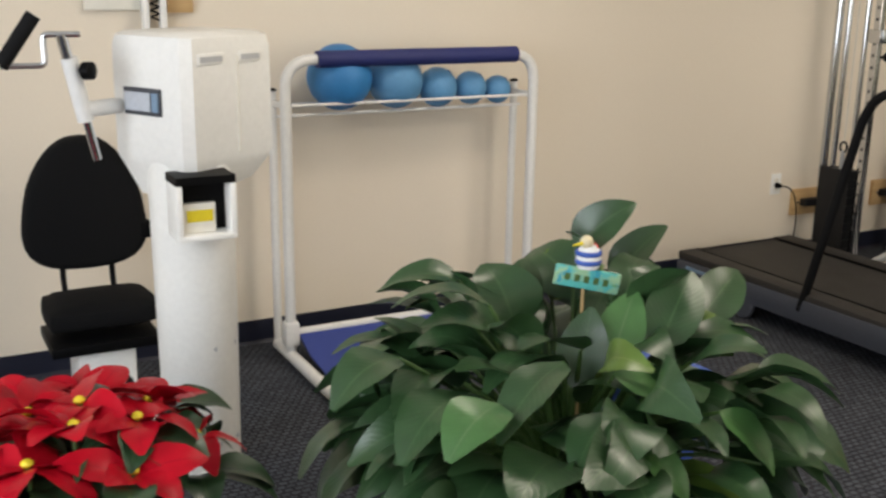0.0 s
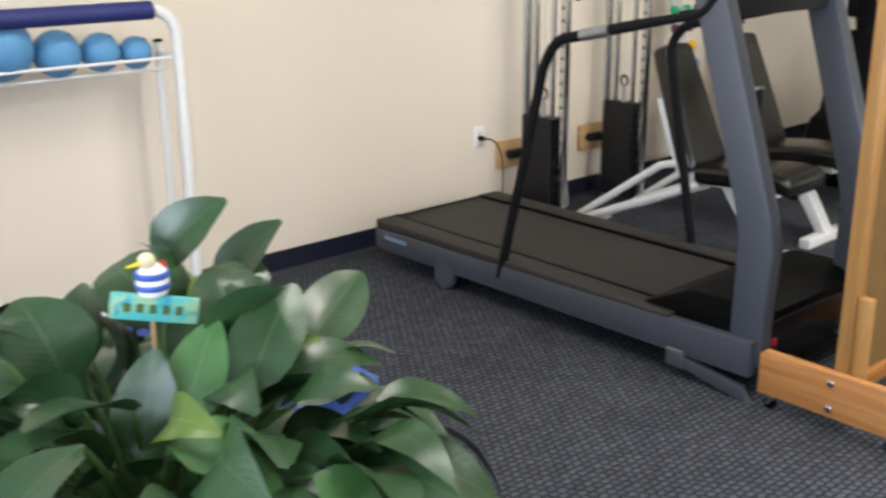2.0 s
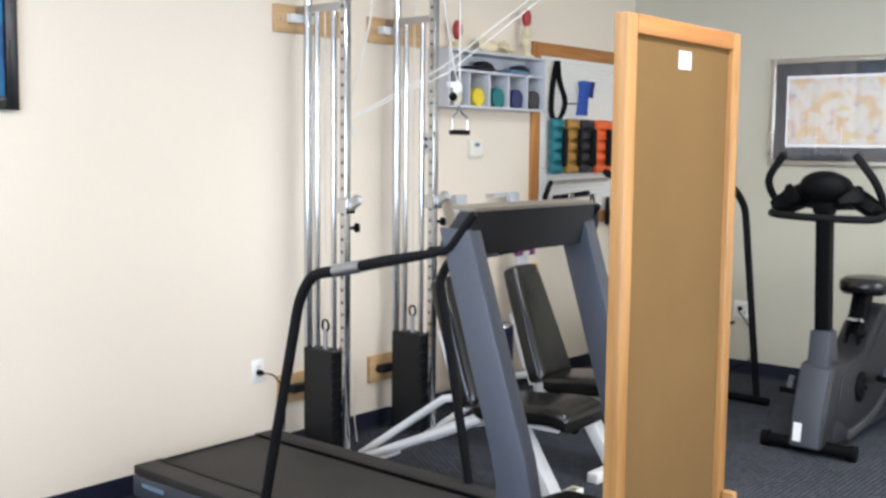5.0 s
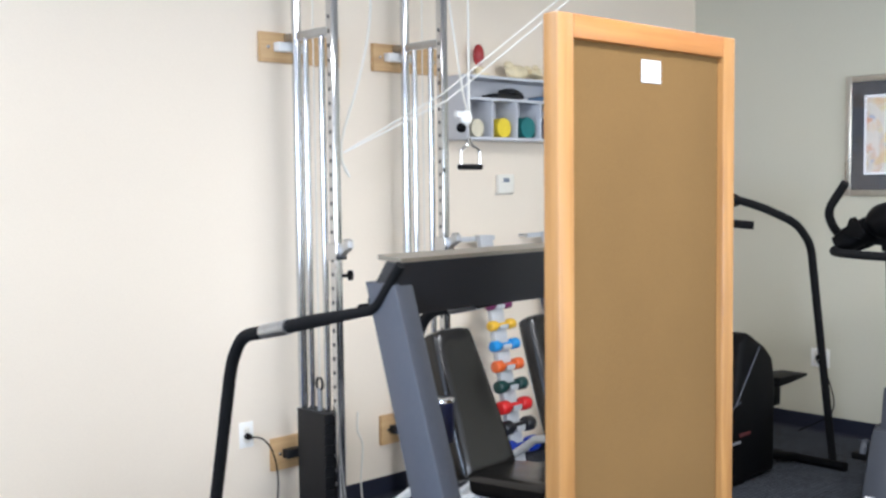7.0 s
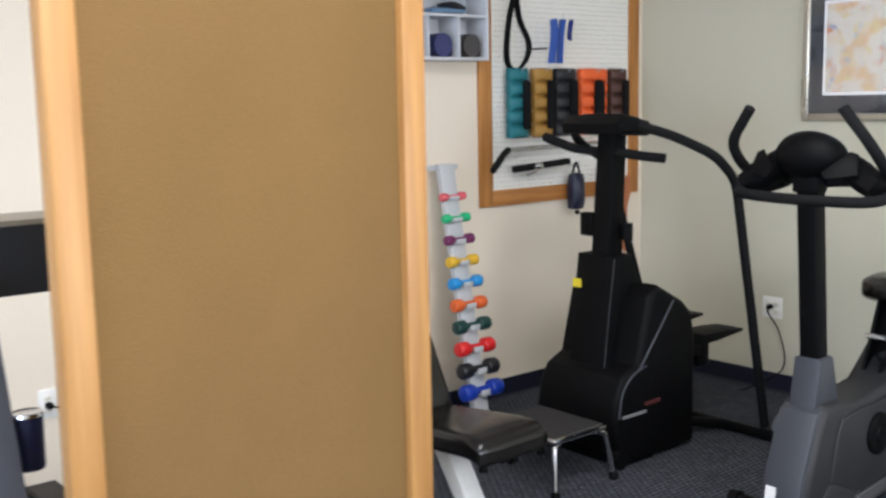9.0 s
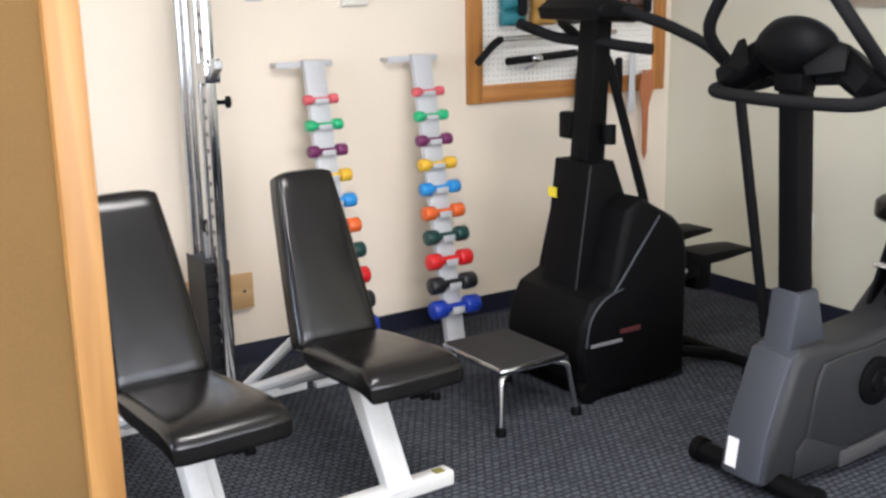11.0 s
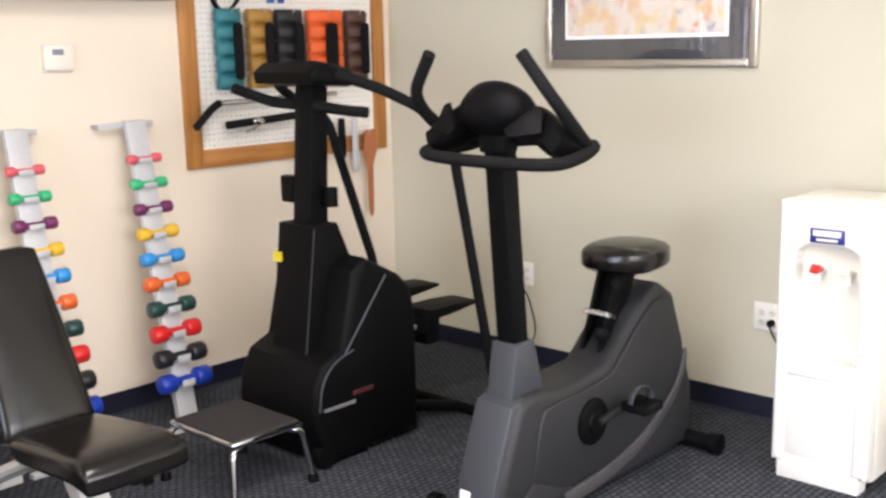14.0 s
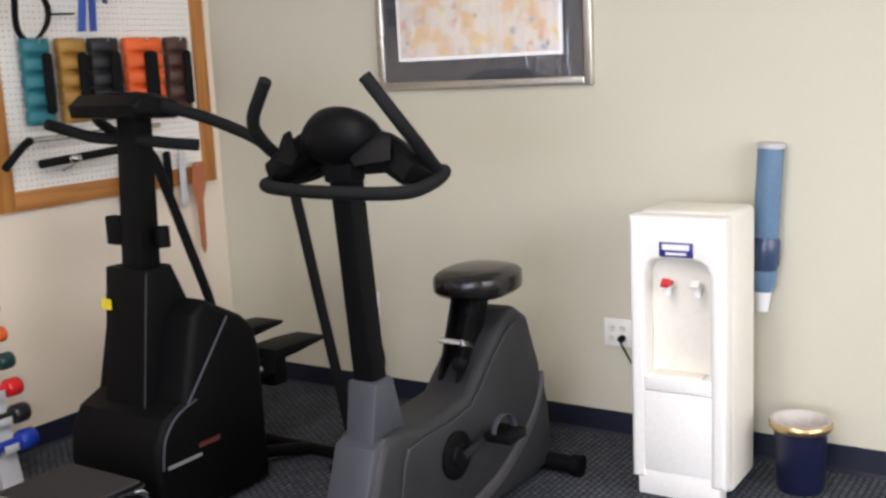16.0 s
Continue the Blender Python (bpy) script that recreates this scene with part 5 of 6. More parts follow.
# ---- plates on the walls ----
def outlet_plate(name, m, label, gang=1, cord=None):
    """A duplex socket plate; local x across, z up, -y out of the wall."""
    t = thing(name, label, "outlet", m, "wall sockets")
    w = 0.036 + 0.023 * (gang - 1) if gang > 1 else 0.036
    part("cover", box(-w, w, -0.006, 0, -0.057, 0.057, 0.003), M["white"], t)
    for g in range(gang):
        cx = (g - (gang - 1) / 2) * 0.046
        for cz in (-0.02, 0.02):
            face = part("socket", lathe([(0.0165, 0), (0.0165, 0.0025), (0.015, 0.0035)], 18, m=between((cx, -0.0055, cz), (cx, -1, cz))), M["ivory"], t)
            for dx in (-0.006, 0.006):
                part("slot", box(cx + dx - 0.001, cx + dx + 0.001, -0.0096, -0.0088, cz - 0.004, cz + 0.005), M["hole"], face, smooth=None)
    if cord:
        plug = part("plug", lathe([(0.014, 0), (0.015, 0.02), (0.008, 0.035)], 12, m=between((cord[0][0], -0.0085, cord[0][2]), (cord[0][0], -1, cord[0][2]))), M["black"], t)
        part("cord", tube(smooth_path(cord), 0.004, 8), M["black"], plug)


outlet_plate("wall_outlet", pose(4.05, WALL_Y, 0.4), "white wall socket with a black plug and cord", 1, [(0, -0.04, -0.005), (0.05, -0.06, -0.02), (0.1, -0.06, -0.09), (0.13, -0.05, -0.22), (0.12, -0.045, -0.36)])
outlet_plate("wall_outlet", pose(WALL_X, 3.08, 0.405, 0, 0, -90), "white wall socket with a black plug and cord", 2, [(-0.005, -0.04, 0.005), (0.02, -0.07, -0.02), (0.09, -0.07, -0.12), (0.12, -0.09, -0.3), (0.02, -0.3, -0.39)])
outlet_plate("wall_outlet", pose(WALL_X, 1.825, 0.39, 0, 0, -90), "white four-way wall socket beside the water cooler", 2, [(0.023, -0.04, -0.02), (0.05, -0.07, -0.04), (0.1, -0.07, -0.12), (0.16, -0.08, -0.2)])
t = thing("thermostat", "small ivory wall thermostat with grey display", "thermostat", pose(5.7, WALL_Y, 1.478))
part("case", box(-0.062, 0.062, -0.03, 0, -0.052, 0.052, 0.008), M["ivory"], t)
part("display", box(-0.028, 0.018, -0.032, -0.0302, 0.01, 0.032), M["screen"], t)
part("plinth", box(-0.066, 0.066, -0.008, 0, -0.058, -0.048, 0.002), M["ivory"], t)
t = thing("light_switch", "grey metal light switch plate on the wall", "light switch", pose(5.257, WALL_Y, 1.507))
part("cover", box(-0.036, 0.036, -0.006, 0, -0.058, 0.058, 0.003), M["greysteel"], t)
for s in (-0.02, 0.02):
    part("toggle", box(-0.014, 0.014, -0.013, -0.006, s - 0.011, s + 0.011, 0.003), M["iron"], t)


# ---- framed pictures ----
def framed_picture():
    t = thing("framed_picture", "watercolour print in a silver frame with dark mount", "framed picture", pose(WALL_X, 0, 0))
    y0, y1, z0, z1, F = 1.9, 2.93, 1.385, 2.075, 0.034
    for a in ((y0, y0 + F, z0, z1), (y1 - F, y1, z0, z1), (y0 + F, y1 - F, z0, z0 + F), (y0 + F, y1 - F, z1 - F, z1)):
        part("frame_side", box(-0.032, 0, *a, 0.006, 3), M["silver"], t)
    part("mount", box(-0.016, -0.004, y0 + F - 0.002, y1 - F + 0.002, z0 + F - 0.002, z1 - F + 0.002), M["mount"], t)
    part("mount_edge", box(-0.0185, -0.0165, y0 + 0.128, y1 - 0.108, z0 + 0.122, z1 - 0.112), M["paper"], t)
    part("print", box(-0.0215, -0.019, y0 + 0.143, y1 - 0.123, z0 + 0.137, z1 - 0.127), M["print"], t)
    g = part("glazing", box(-0.0265, -0.0245, y0 + F - 0.002, y1 - F + 0.002, z0 + F - 0.002, z1 - F + 0.002), M["glass"], t, smooth=None)
    g.visible_shadow = False


framed_picture()
t = thing("framed_poster", "blue seascape poster in a wide black frame", "framed picture", pose(0, WALL_Y, 0))
for a in ((2.06, 2.11, 1.61, 2.5), (2.823, 2.873, 1.61, 2.5)):
    part("frame_side", box(a[0], a[1], -0.03, 0, a[2], a[3], 0.004), M["black_gloss"], t)
for z in (1.61, 2.45):
    part("frame_side", box(2.11, 2.823, -0.03, 0, z, z + 0.05, 0.004), M["black_gloss"], t)
part("print", box(2.108, 2.825, -0.012, -0.004, 1.655, 2.455), M["sea"], t)


# ---- water cooler, cups and bin ----
def water_cooler():
    t = thing("water_cooler", "white free-standing water cooler with a recessed tap bay", "water cooler")
    X0, X1, Y0, Y1, H = 6.93, 7.26, 1.184, 1.51, 0.975
    part("cabinet", box(X0 + 0.08, X1, Y0, Y1, 0.02, H, 0.024, 4), M["ivory"], t)
    front = [(Y0, 0.06), (Y0, H - 0.006), (Y1, H - 0.006), (Y1, 0.06), (Y1 - 0.05, 0.06), (Y1 - 0.052, 0.775), (Y1 - 0.062, 0.805), (Y1 - 0.085, 0.822), (Y1 - 0.12, 0.828), (Y0 + 0.12, 0.828), (Y0 + 0.085, 0.822), (Y0 + 0.062, 0.805), (Y0 + 0.052, 0.775), (Y0 + 0.05, 0.06)]
    part("front_frame", prism(front, X0, X0 + 0.09, "yz", 0.017, 4), M["white"], t)
    part("lower_panel", box(X0 + 0.003, X0 + 0.085, Y0 + 0.046, Y1 - 0.046, 0.094, 0.374, 0.003), M["white"], t)
    part("drip_ledge", box(X0 + 0.001, X0 + 0.085, Y0 + 0.046, Y1 - 0.046, 0.3745, 0.43, 0.008, 3), M["white"], t)
    part("drip_grille", box(X0 + 0.01, X0 + 0.07, Y0 + 0.08, Y1 - 0.08, 0.43, 0.434, 0.001), M["ivory"], t)
    part("kick_panel", box(X0 + 0.008, X0 + 0.08, Y0 + 0.02, Y1 - 0.02, 0.0, 0.096, 0.006), M["white"], t)
    for y, m in ((1.385, "red"), (1.285, "white")):
        tap = part("tap", tube([(X0 + 0.085, y, 0.735), (X0 + 0.03, y, 0.735), (X0 + 0.026, y, 0.705)], 0.012, 10), M["white"], t)
        part("tap_lever", prism([(X0 + 0.055, 0.745), (X0 + 0.015, 0.762), (X0 - 0.005, 0.745), (X0 + 0.0, 0.735), (X0 + 0.05, 0.735)], y - 0.014, y + 0.014, "xz", 0.002), M["red" if m == "red" else "ivory"], tap)
    s = part("sign", box(X0 - 0.002, X0 + 0.004, 1.287, 1.402, 0.838, 0.886, 0.001), M["blue_sign"], t, "small blue maker's sign")
    part("sign_bar", box(X0 - 0.0035, X0 - 0.002, 1.3, 1.392, 0.861, 0.88), M["paper"], s)
    part("sign_bar", box(X0 - 0.0035, X0 - 0.002, 1.31, 1.38, 0.845, 0.853), M["paper"], s)


water_cooler()
t = thing("cup_dispenser", "smoky blue tubular paper cup dispenser on the wall", "cup dispenser", pose(7.49, 1.203, 1.15, 3, 0, 0) @ pose(0, 0, -1.15))
part("tube", lathe([(0.04, 0.72), (0.047, 0.8), (0.046, 1.145), (0.04, 1.145)], 24), M["cup_blue"], t)
part("rim", lathe([(0.046, 1.14), (0.05, 1.145), (0.05, 1.158), (0.04, 1.16)], 24), M["greysteel"], t)
part("collar", lathe([(0.048, 0.7), (0.054, 0.72), (0.054, 0.8), (0.047, 0.82)], 24), M["cup_dark"], t)
part("throat", lathe([(0.038, 0.62), (0.046, 0.64), (0.048, 0.7)], 24), M["cup_blue"], t)
cup = part("paper_cup", lathe([(0.024, 0.545), (0.033, 0.62), (0.03, 0.622)], 20), M["paper"], t, "white paper cup")
part("wall_clip", box(0.03, 0.05, -0.02, 0.02, 0.74, 0.9, 0.004), M["greysteel"], t)
t = thing("waste_bin", "navy waste bin with brass rim and creased pale liner", "waste bin", pose(7.215, 1.015, 0) @ Matrix.Diagonal((0.93, 0.93, 0.83, 1)))
part("body", lathe([(0.08, 0.0), (0.084, 0.01), (0.094, 0.27), (0.09, 0.27), (0.078, 0.012)], 28), M["navy_bin"], t)
part("rim", uncapped([(0.094, 0.258), (0.106, 0.262), (0.113, 0.272), (0.113, 0.286), (0.106, 0.296), (0.097, 0.292), (0.094, 0.28)]), M["gold"], t)
liner = uncapped([(0.108, 0.298), (0.101, 0.299), (0.094, 0.288), (0.084, 0.23), (0.076, 0.12), (0.068, 0.05), (0.03, 0.046), (0.004, 0.046)])
creases = random.Random(31)
for v in liner.verts:
    if 0.06 < v.co.z < 0.295:
        k = 1 - 0.07 * creases.random()
        v.co.x, v.co.y = v.co.x * k, v.co.y * k
part("liner", liner, M["bag"], t, "creased pale bin liner")


# ---- ball rack ----
def ball_rack():
    t = thing("ball_rack", "white tubular ball rack with navy padded top rail", "ball rack")
    L, R, Y, YB, r = 1.135, 2.215, 3.58, 3.73, 0.021
    hoop = rounded([(L, Y, 0.03), (L, Y, 1.17), (R, Y, 1.17), (R, Y, 0.03)], 0.11, 7)
    part("front_hoop", tube(hoop, r, 14), M["pvc"], t)
    part("padded_rail", rod((L + 0.125, Y, 1.17), (R - 0.09, Y, 1.17), 0.032, 18), M["blue_pad"], t, "navy foam padded rail")
    for x, s in ((L, 1), (R, -1)):
        post = part("rear_post", rod((x, YB, 0.03), (x, YB, 1.045), 0.016, 14), M["pvc"], t)
        part("post_cap", lathe([(0.017, 0), (0.017, 0.008), (0.008, 0.011)], 14, m=pose(x, YB, 1.043)), M["black"], post)
        part("foot", tube(rounded([(x, YB, 0.03), (x, 3.12, 0.025)]), 0.024, 14), M["pvc"], t)
        part("coupling", box(x - 0.03, x + 0.03, Y - 0.03, Y + 0.03, 0.07, 0.17, 0.012), M["pvc"], t)
        part("bracket", box(x - 0.012, x + 0.012, Y, YB, 0.99, 1.012, 0.003), M["pvc"], t)
    for y, z in ((3.6, 1.0), (3.76, 0.985), (3.68, 0.952)):
        part("shelf_wire", rod((L, y, z), (R, y, z), 0.006, 8), M["pvc"], t)
    part("low_rail", rod((L, Y, 0.12), (R, Y, 0.12), 0.016, 12), M["pvc"], t)
    part("mesh_sling", prism([(3.15, 0.046), (3.3, 0.05), (3.45, 0.07), (3.572, 0.118), (3.576, 0.112), (3.45, 0.063), (3.3, 0.044), (3.15, 0.04)], L + 0.03, R - 0.03, "yz"), M["blue_mesh"], t, "royal blue mesh sling shelf")
    part("front_rail", rod((L, 3.15, 0.03), (R, 3.15, 0.03), 0.014, 12), M["pvc"], t)


ball_rack()
for x, r, z, m in ((1.392, 0.127, 1.092, "ball"), (1.63, 0.11, 1.072, "ball_pale"), (1.82, 0.08, 1.038, "ball_pale"), (1.972, 0.068, 1.03, "ball_pale"), (2.102, 0.058, 1.018, "ball_pale")):
    b = thing("exercise_ball", "blue rubber medicine ball resting on the rack wires", "exercise ball", pose(x, 3.68, z), "balls on the rack")
    part("skin", ball_mesh(r, seg=28), M[m], b)
    part("valve", lathe([(0.008, 0), (0.006, 0.003)], 10, m=pose(0, 0, 0, 20, 30, 0) @ pose(0, 0, r - 0.001)), M["blue_sign"], b)


# ---- arm ergometer ----
def arm_ergometer():
    t = thing("arm_ergometer", "white upright arm ergometer with crank handles and console", "exercise machine", pose(0.56, 2.74, 0, 0, 0, 30))
    col = part("column", lathe([(0.105, 0.0), (0.112, 0.02), (0.118, 0.5), (0.122, 0.97), (0.05, 0.97)], 40, m=pose(0.0825, 0.09, 0)), M["white"], t)
    part("seam", rod((0.085, -0.019, 0.03), (0.085, -0.026, 0.78), 0.003), M["ivory"], col)
    for z in (0.42, 0.12):
        for x in (0.045, 0.12):
            part("screw", lathe([(0.009, 0), (0.007, 0.004)], 12, m=between((x, -0.017, z), (x, -1, z))), M["greysteel"], col)
    part("base_plate", box(-0.01, 0.17, 0.0, 0.45, 0.0, 0.035, 0.01), M["white"], t)
    out = [(-0.02, -0.04), (0.29, -0.04), (0.31, 0.0), (0.31, 0.24), (0.29, 0.27), (-0.02, 0.27), (-0.045, 0.24), (-0.045, -0.015)]
    bm = bmesh.new()
    rings = [[bm.verts.new((0.13 + (x - 0.13) * k, 0.115 + (y - 0.115) * k, z - (0.035 if x < 0 and z < 0.95 else 0))) for x, y in out] for z, k in ((0.9, 0.72), (0.955, 0.93), (0.985, 1.0), (1.28, 0.99), (1.312, 0.95), (1.322, 0.84))]
    for a, b in zip(rings, rings[1:]):
        for k in range(8):
            bm.faces.new((a[k], a[(k + 1) % 8], b[(k + 1) % 8], b[k]))
    bm.faces.new(rings[0][::-1])
    bm.faces.new(rings[-1])
    bmesh.ops.bevel(bm, geom=[e for e in bm.edges if e.calc_face_angle(0) > 0.3], offset=0.02, segments=4, affect="EDGES")
    head = part("head", bm, M["white"], t)
    for x0, x1 in ((0.0, 0.1), (0.16, 0.25)):
        lip = part("grip_recess", prism([(x0, 1.24), (x1 - 0.012, 1.24), (x1, 1.252), (x1, 1.27), (x0, 1.27)], -0.0425, -0.03, "xz", 0.002), M["white"], head)
        # grey plate on the proud lip paints the shade of a sunken slot
        part("recess_shade", box(x0 + 0.006, x1 - 0.01, -0.0436, -0.0424, 1.247, 1.262), M["greysteel"], lip)
    part("head_seam", rod((0.15, -0.041, 0.99), (0.15, -0.041, 1.26), 0.003), M["ivory"], head)
    scr = part("console", box(-0.053, -0.044, 0.055, 0.195, 1.1, 1.175, 0.003), M["grey_mid"], t)
    part("screen", box(-0.056, -0.052, 0.09, 0.188, 1.112, 1.163), M["lcd"], scr)
    part("blue_button", box(-0.056, -0.052, 0.061, 0.084, 1.112, 1.163), M["cyan"], scr)
    # open tray under the head
    turn = pose(-0.005, -0.03, 0, 0, 0, -30)
    tray = part("tray", moved(box(-0.082, 0.082, -0.075, 0.04, 0.775, 0.793, 0.004), turn), M["white"], t)
    for x in (-0.082, 0.066):
        part("tray_side", moved(box(x, x + 0.016, -0.075, 0.04, 0.79, 0.93, 0.003), turn), M["white"], tray)
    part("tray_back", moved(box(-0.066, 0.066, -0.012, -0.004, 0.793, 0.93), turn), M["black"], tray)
    # solid black block, added for the darkness of the open gap below the head
    part("gap_shade", moved(box(-0.082, 0.082, -0.07, 0.04, 0.931, 0.953), turn), M["black"], tray, "black block for the shade in the gap under the head")
    part("booklet", moved(box(-0.06, 0.03, -0.045, -0.018, 0.7935, 0.875, 0.002), turn), M["ivory"], tray, "cream booklet")
    part("booklet_label", moved(box(-0.05, 0.022, -0.0475, -0.045, 0.825, 0.857), turn), M["yellow"], tray, "yellow printed label")
    # crank arms
    part("axle", rod((-0.05, 0.22, 1.12), (-0.180, 0.220, 1.12), 0.022, 16), M["white_steel"], t)
    arm = part("crank_arm", tube([(-0.165, 0.220, 1.09), (-0.205, 0.220, 1.26)], 0.022, 12), M["white_steel"], t)
    part("slide_tube", tube([(-0.210, 0.220, 1.26), (-0.225, 0.220, 1.32)], 0.014, 12), M["chrome"], t)
    part("lower_slide", tube([(-0.162, 0.220, 1.09), (-0.135, 0.220, 0.98)], 0.012, 12), M["chrome"], t)
    part("clamp_knob", lathe([(0.01, 0), (0.01, 0.02), (0.024, 0.022), (0.024, 0.045), (0.014, 0.05)], 16, m=between((-0.190, 0.210, 1.225), (-0.130, 0.020, 1.235))), M["black"], t)
    part("handle_yoke", tube(rounded([(-0.180, 0.200, 1.32), (-0.250, 0.260, 1.32), (-0.250, 0.260, 1.24), (-0.340, 0.320, 1.24)], 0.015), 0.008, 8), M["steel"], t)
    part("grip", tube([(-0.340, 0.320, 1.24), (-0.265, 0.270, 1.37)], 0.02, 14), M["foam"], t)


arm_ergometer()


def ergometer_seat():
    t = thing("ergometer_seat", "black fabric seat with a high oval backrest", "exercise seat", pose(0.38, 3.4, 0, 0, 0, 0))
    outline = [(0.19 * math.copysign(abs(math.cos(a)) ** 0.75, math.cos(a)) * (1 - 0.32 * math.sin(a)), 0.735 + 0.225 * math.copysign(abs(math.sin(a)) ** 0.8, math.sin(a))) for a in (2 * math.pi * k / 32 for k in range(32))]
    part("backrest", prism(outline, 0.02, 0.095, "xz", 0.03, 3), M["fabric"], t)
    part("seat", moved(cushion(0.37, 0.28, 0.075, 0.95, 0.35), pose(0.01, -0.05, 0.4)), M["fabric"], t)
    for x in (-0.08, 0.08):
        part("back_strut", tube(rounded([(x, 0.07, 0.6), (x, 0.075, 0.45), (x, -0.05, 0.33)], 0.04), 0.016, 10, flat=0.6), M["black"], t)
    part("side_lever", box(0.17, 0.21, 0.02, 0.07, 0.6, 0.66, 0.008), M["black"], t)
    part("seat_plate", box(-0.17, 0.17, -0.22, 0.04, 0.3, 0.335, 0.005), M["black"], t)
    part("pedestal", box(-0.09, 0.09, -0.2, 0.0, 0.03, 0.3, 0.01), M["white_steel"], t)
    part("base", box(-0.2, 0.2, -0.26, 0.1, 0.0, 0.035, 0.008), M["white_steel"], t)


ergometer_seat()
t = thing("wall_bracket", "white wall plate and wooden block with coiled cable", "wall bracket", pose(0, WALL_Y, 0))
part("white_plate", box(0.5, 0.73, -0.03, 0, 1.335, 1.5, 0.006), M["ivory"], t)
part("wood_block", box(0.8, 0.9, -0.025, 0, 1.325, 1.5, 0.004), M["pine"], t)
for x in (0.71, 0.775):
    part("white_rail", box(x - 0.012, x + 0.012, -0.075, -0.03, 1.1, 1.6, 0.004), M["white"], t)
part("coiled_cable", tube([(0.745 + 0.014 * math.cos(k * 0.9), -0.06 + 0.01 * math.sin(k * 0.9), 1.3 + 0.0035 * k) for k in range(60)], 0.004, 6), M["black"], t)

# ---- blue storage bin ----
t = thing("storage_bin", "blue plastic storage bin on the carpet behind the plant", "storage bin", pose(0, 0, 0))
part("body", prism([(1.66, 0.0), (1.93, 0.0), (1.955, 0.3), (1.64, 0.3)], 2.16, 2.5, "xz", 0.01), M["blue_bin"], t)
part("lid", box(1.63, 1.965, 2.13, 2.53, 0.3, 0.335, 0.012, 3), M["blue_bin"], t)


# ---- plants ----
def leaf(bm, root, tip, width, droop, fold, roll, uv, rows=8, jag=0.0):
    """A pointed leaf from root to tip: bowed, folded along its midrib, its plane rolled about its length."""
    root, tip = Vector(root), Vector(tip)
    way = tip - root
    length = way.length
    way.normalize()
    side = way.cross(Vector((0, 0, 1)))
    side = side.normalized() if side.length > 0.05 else Vector((1, 0, 0))
    side = (Matrix.Rotation(roll, 3, way) @ side).normalized()
    up = side.cross(way).normalized()
    grid = []
    for i in range(rows + 1):
        s = i / rows
        half = width / 2 * (math.sin(math.pi * min(1, s ** 0.76 * 0.97 + 0.015)) ** 0.72) * (1 + jag * math.sin(i * 2.6))
        centre = root + way * length * s + up * (math.sin(math.pi * s * 0.9) * droop * length) - Vector((0, 0, 1)) * droop * length * 1.2 * s * s
        row = []
        for u in (-1, -0.5, 0, 0.5, 1):
            ripple = 0.02 * width * math.sin(s * 14 + u * 3)
            row.append((bm.verts.new(centre + side * half * u + up * (abs(u) * fold * half + ripple * abs(u))), (u, s)))
        grid.append(row)
    for a, b in zip(grid, grid[1:]):
        for k in range(4):
            q = (a[k], a[k + 1], b[k + 1], b[k])
            f = bm.faces.new([v for v, _ in q])
            f.smooth = True
            for loop, (_, c) in zip(f.loops, q):
                loop[uv].uv = c


def leaf_object(name, specs, material, parent, label=""):
    bm = bmesh.new()
    uv = bm.loops.layers.uv.new("leaf")
    for s in specs:
        leaf(bm, *s, uv)
    mesh = bpy.data.meshes.new(name)
    bm.to_mesh(mesh)
    bm.free()
    mesh.materials.append(material)
    ob = new(name, mesh)
    ob.parent = parent
    if label:
        ob["label"] = label
    return ob


STAKE = (1.195, 1.765)


def hides_stake(p):
    """The leaves round the stake are cut back on the window side."""
    return abs(p.z - 0.86) < 0.1 and abs((p.x - STAKE[0]) * 0.85 - (p.y - STAKE[1]) * 0.53) < 0.1 and (p.x - STAKE[0]) * 0.53 + (p.y - STAKE[1]) * 0.85 < 0.02


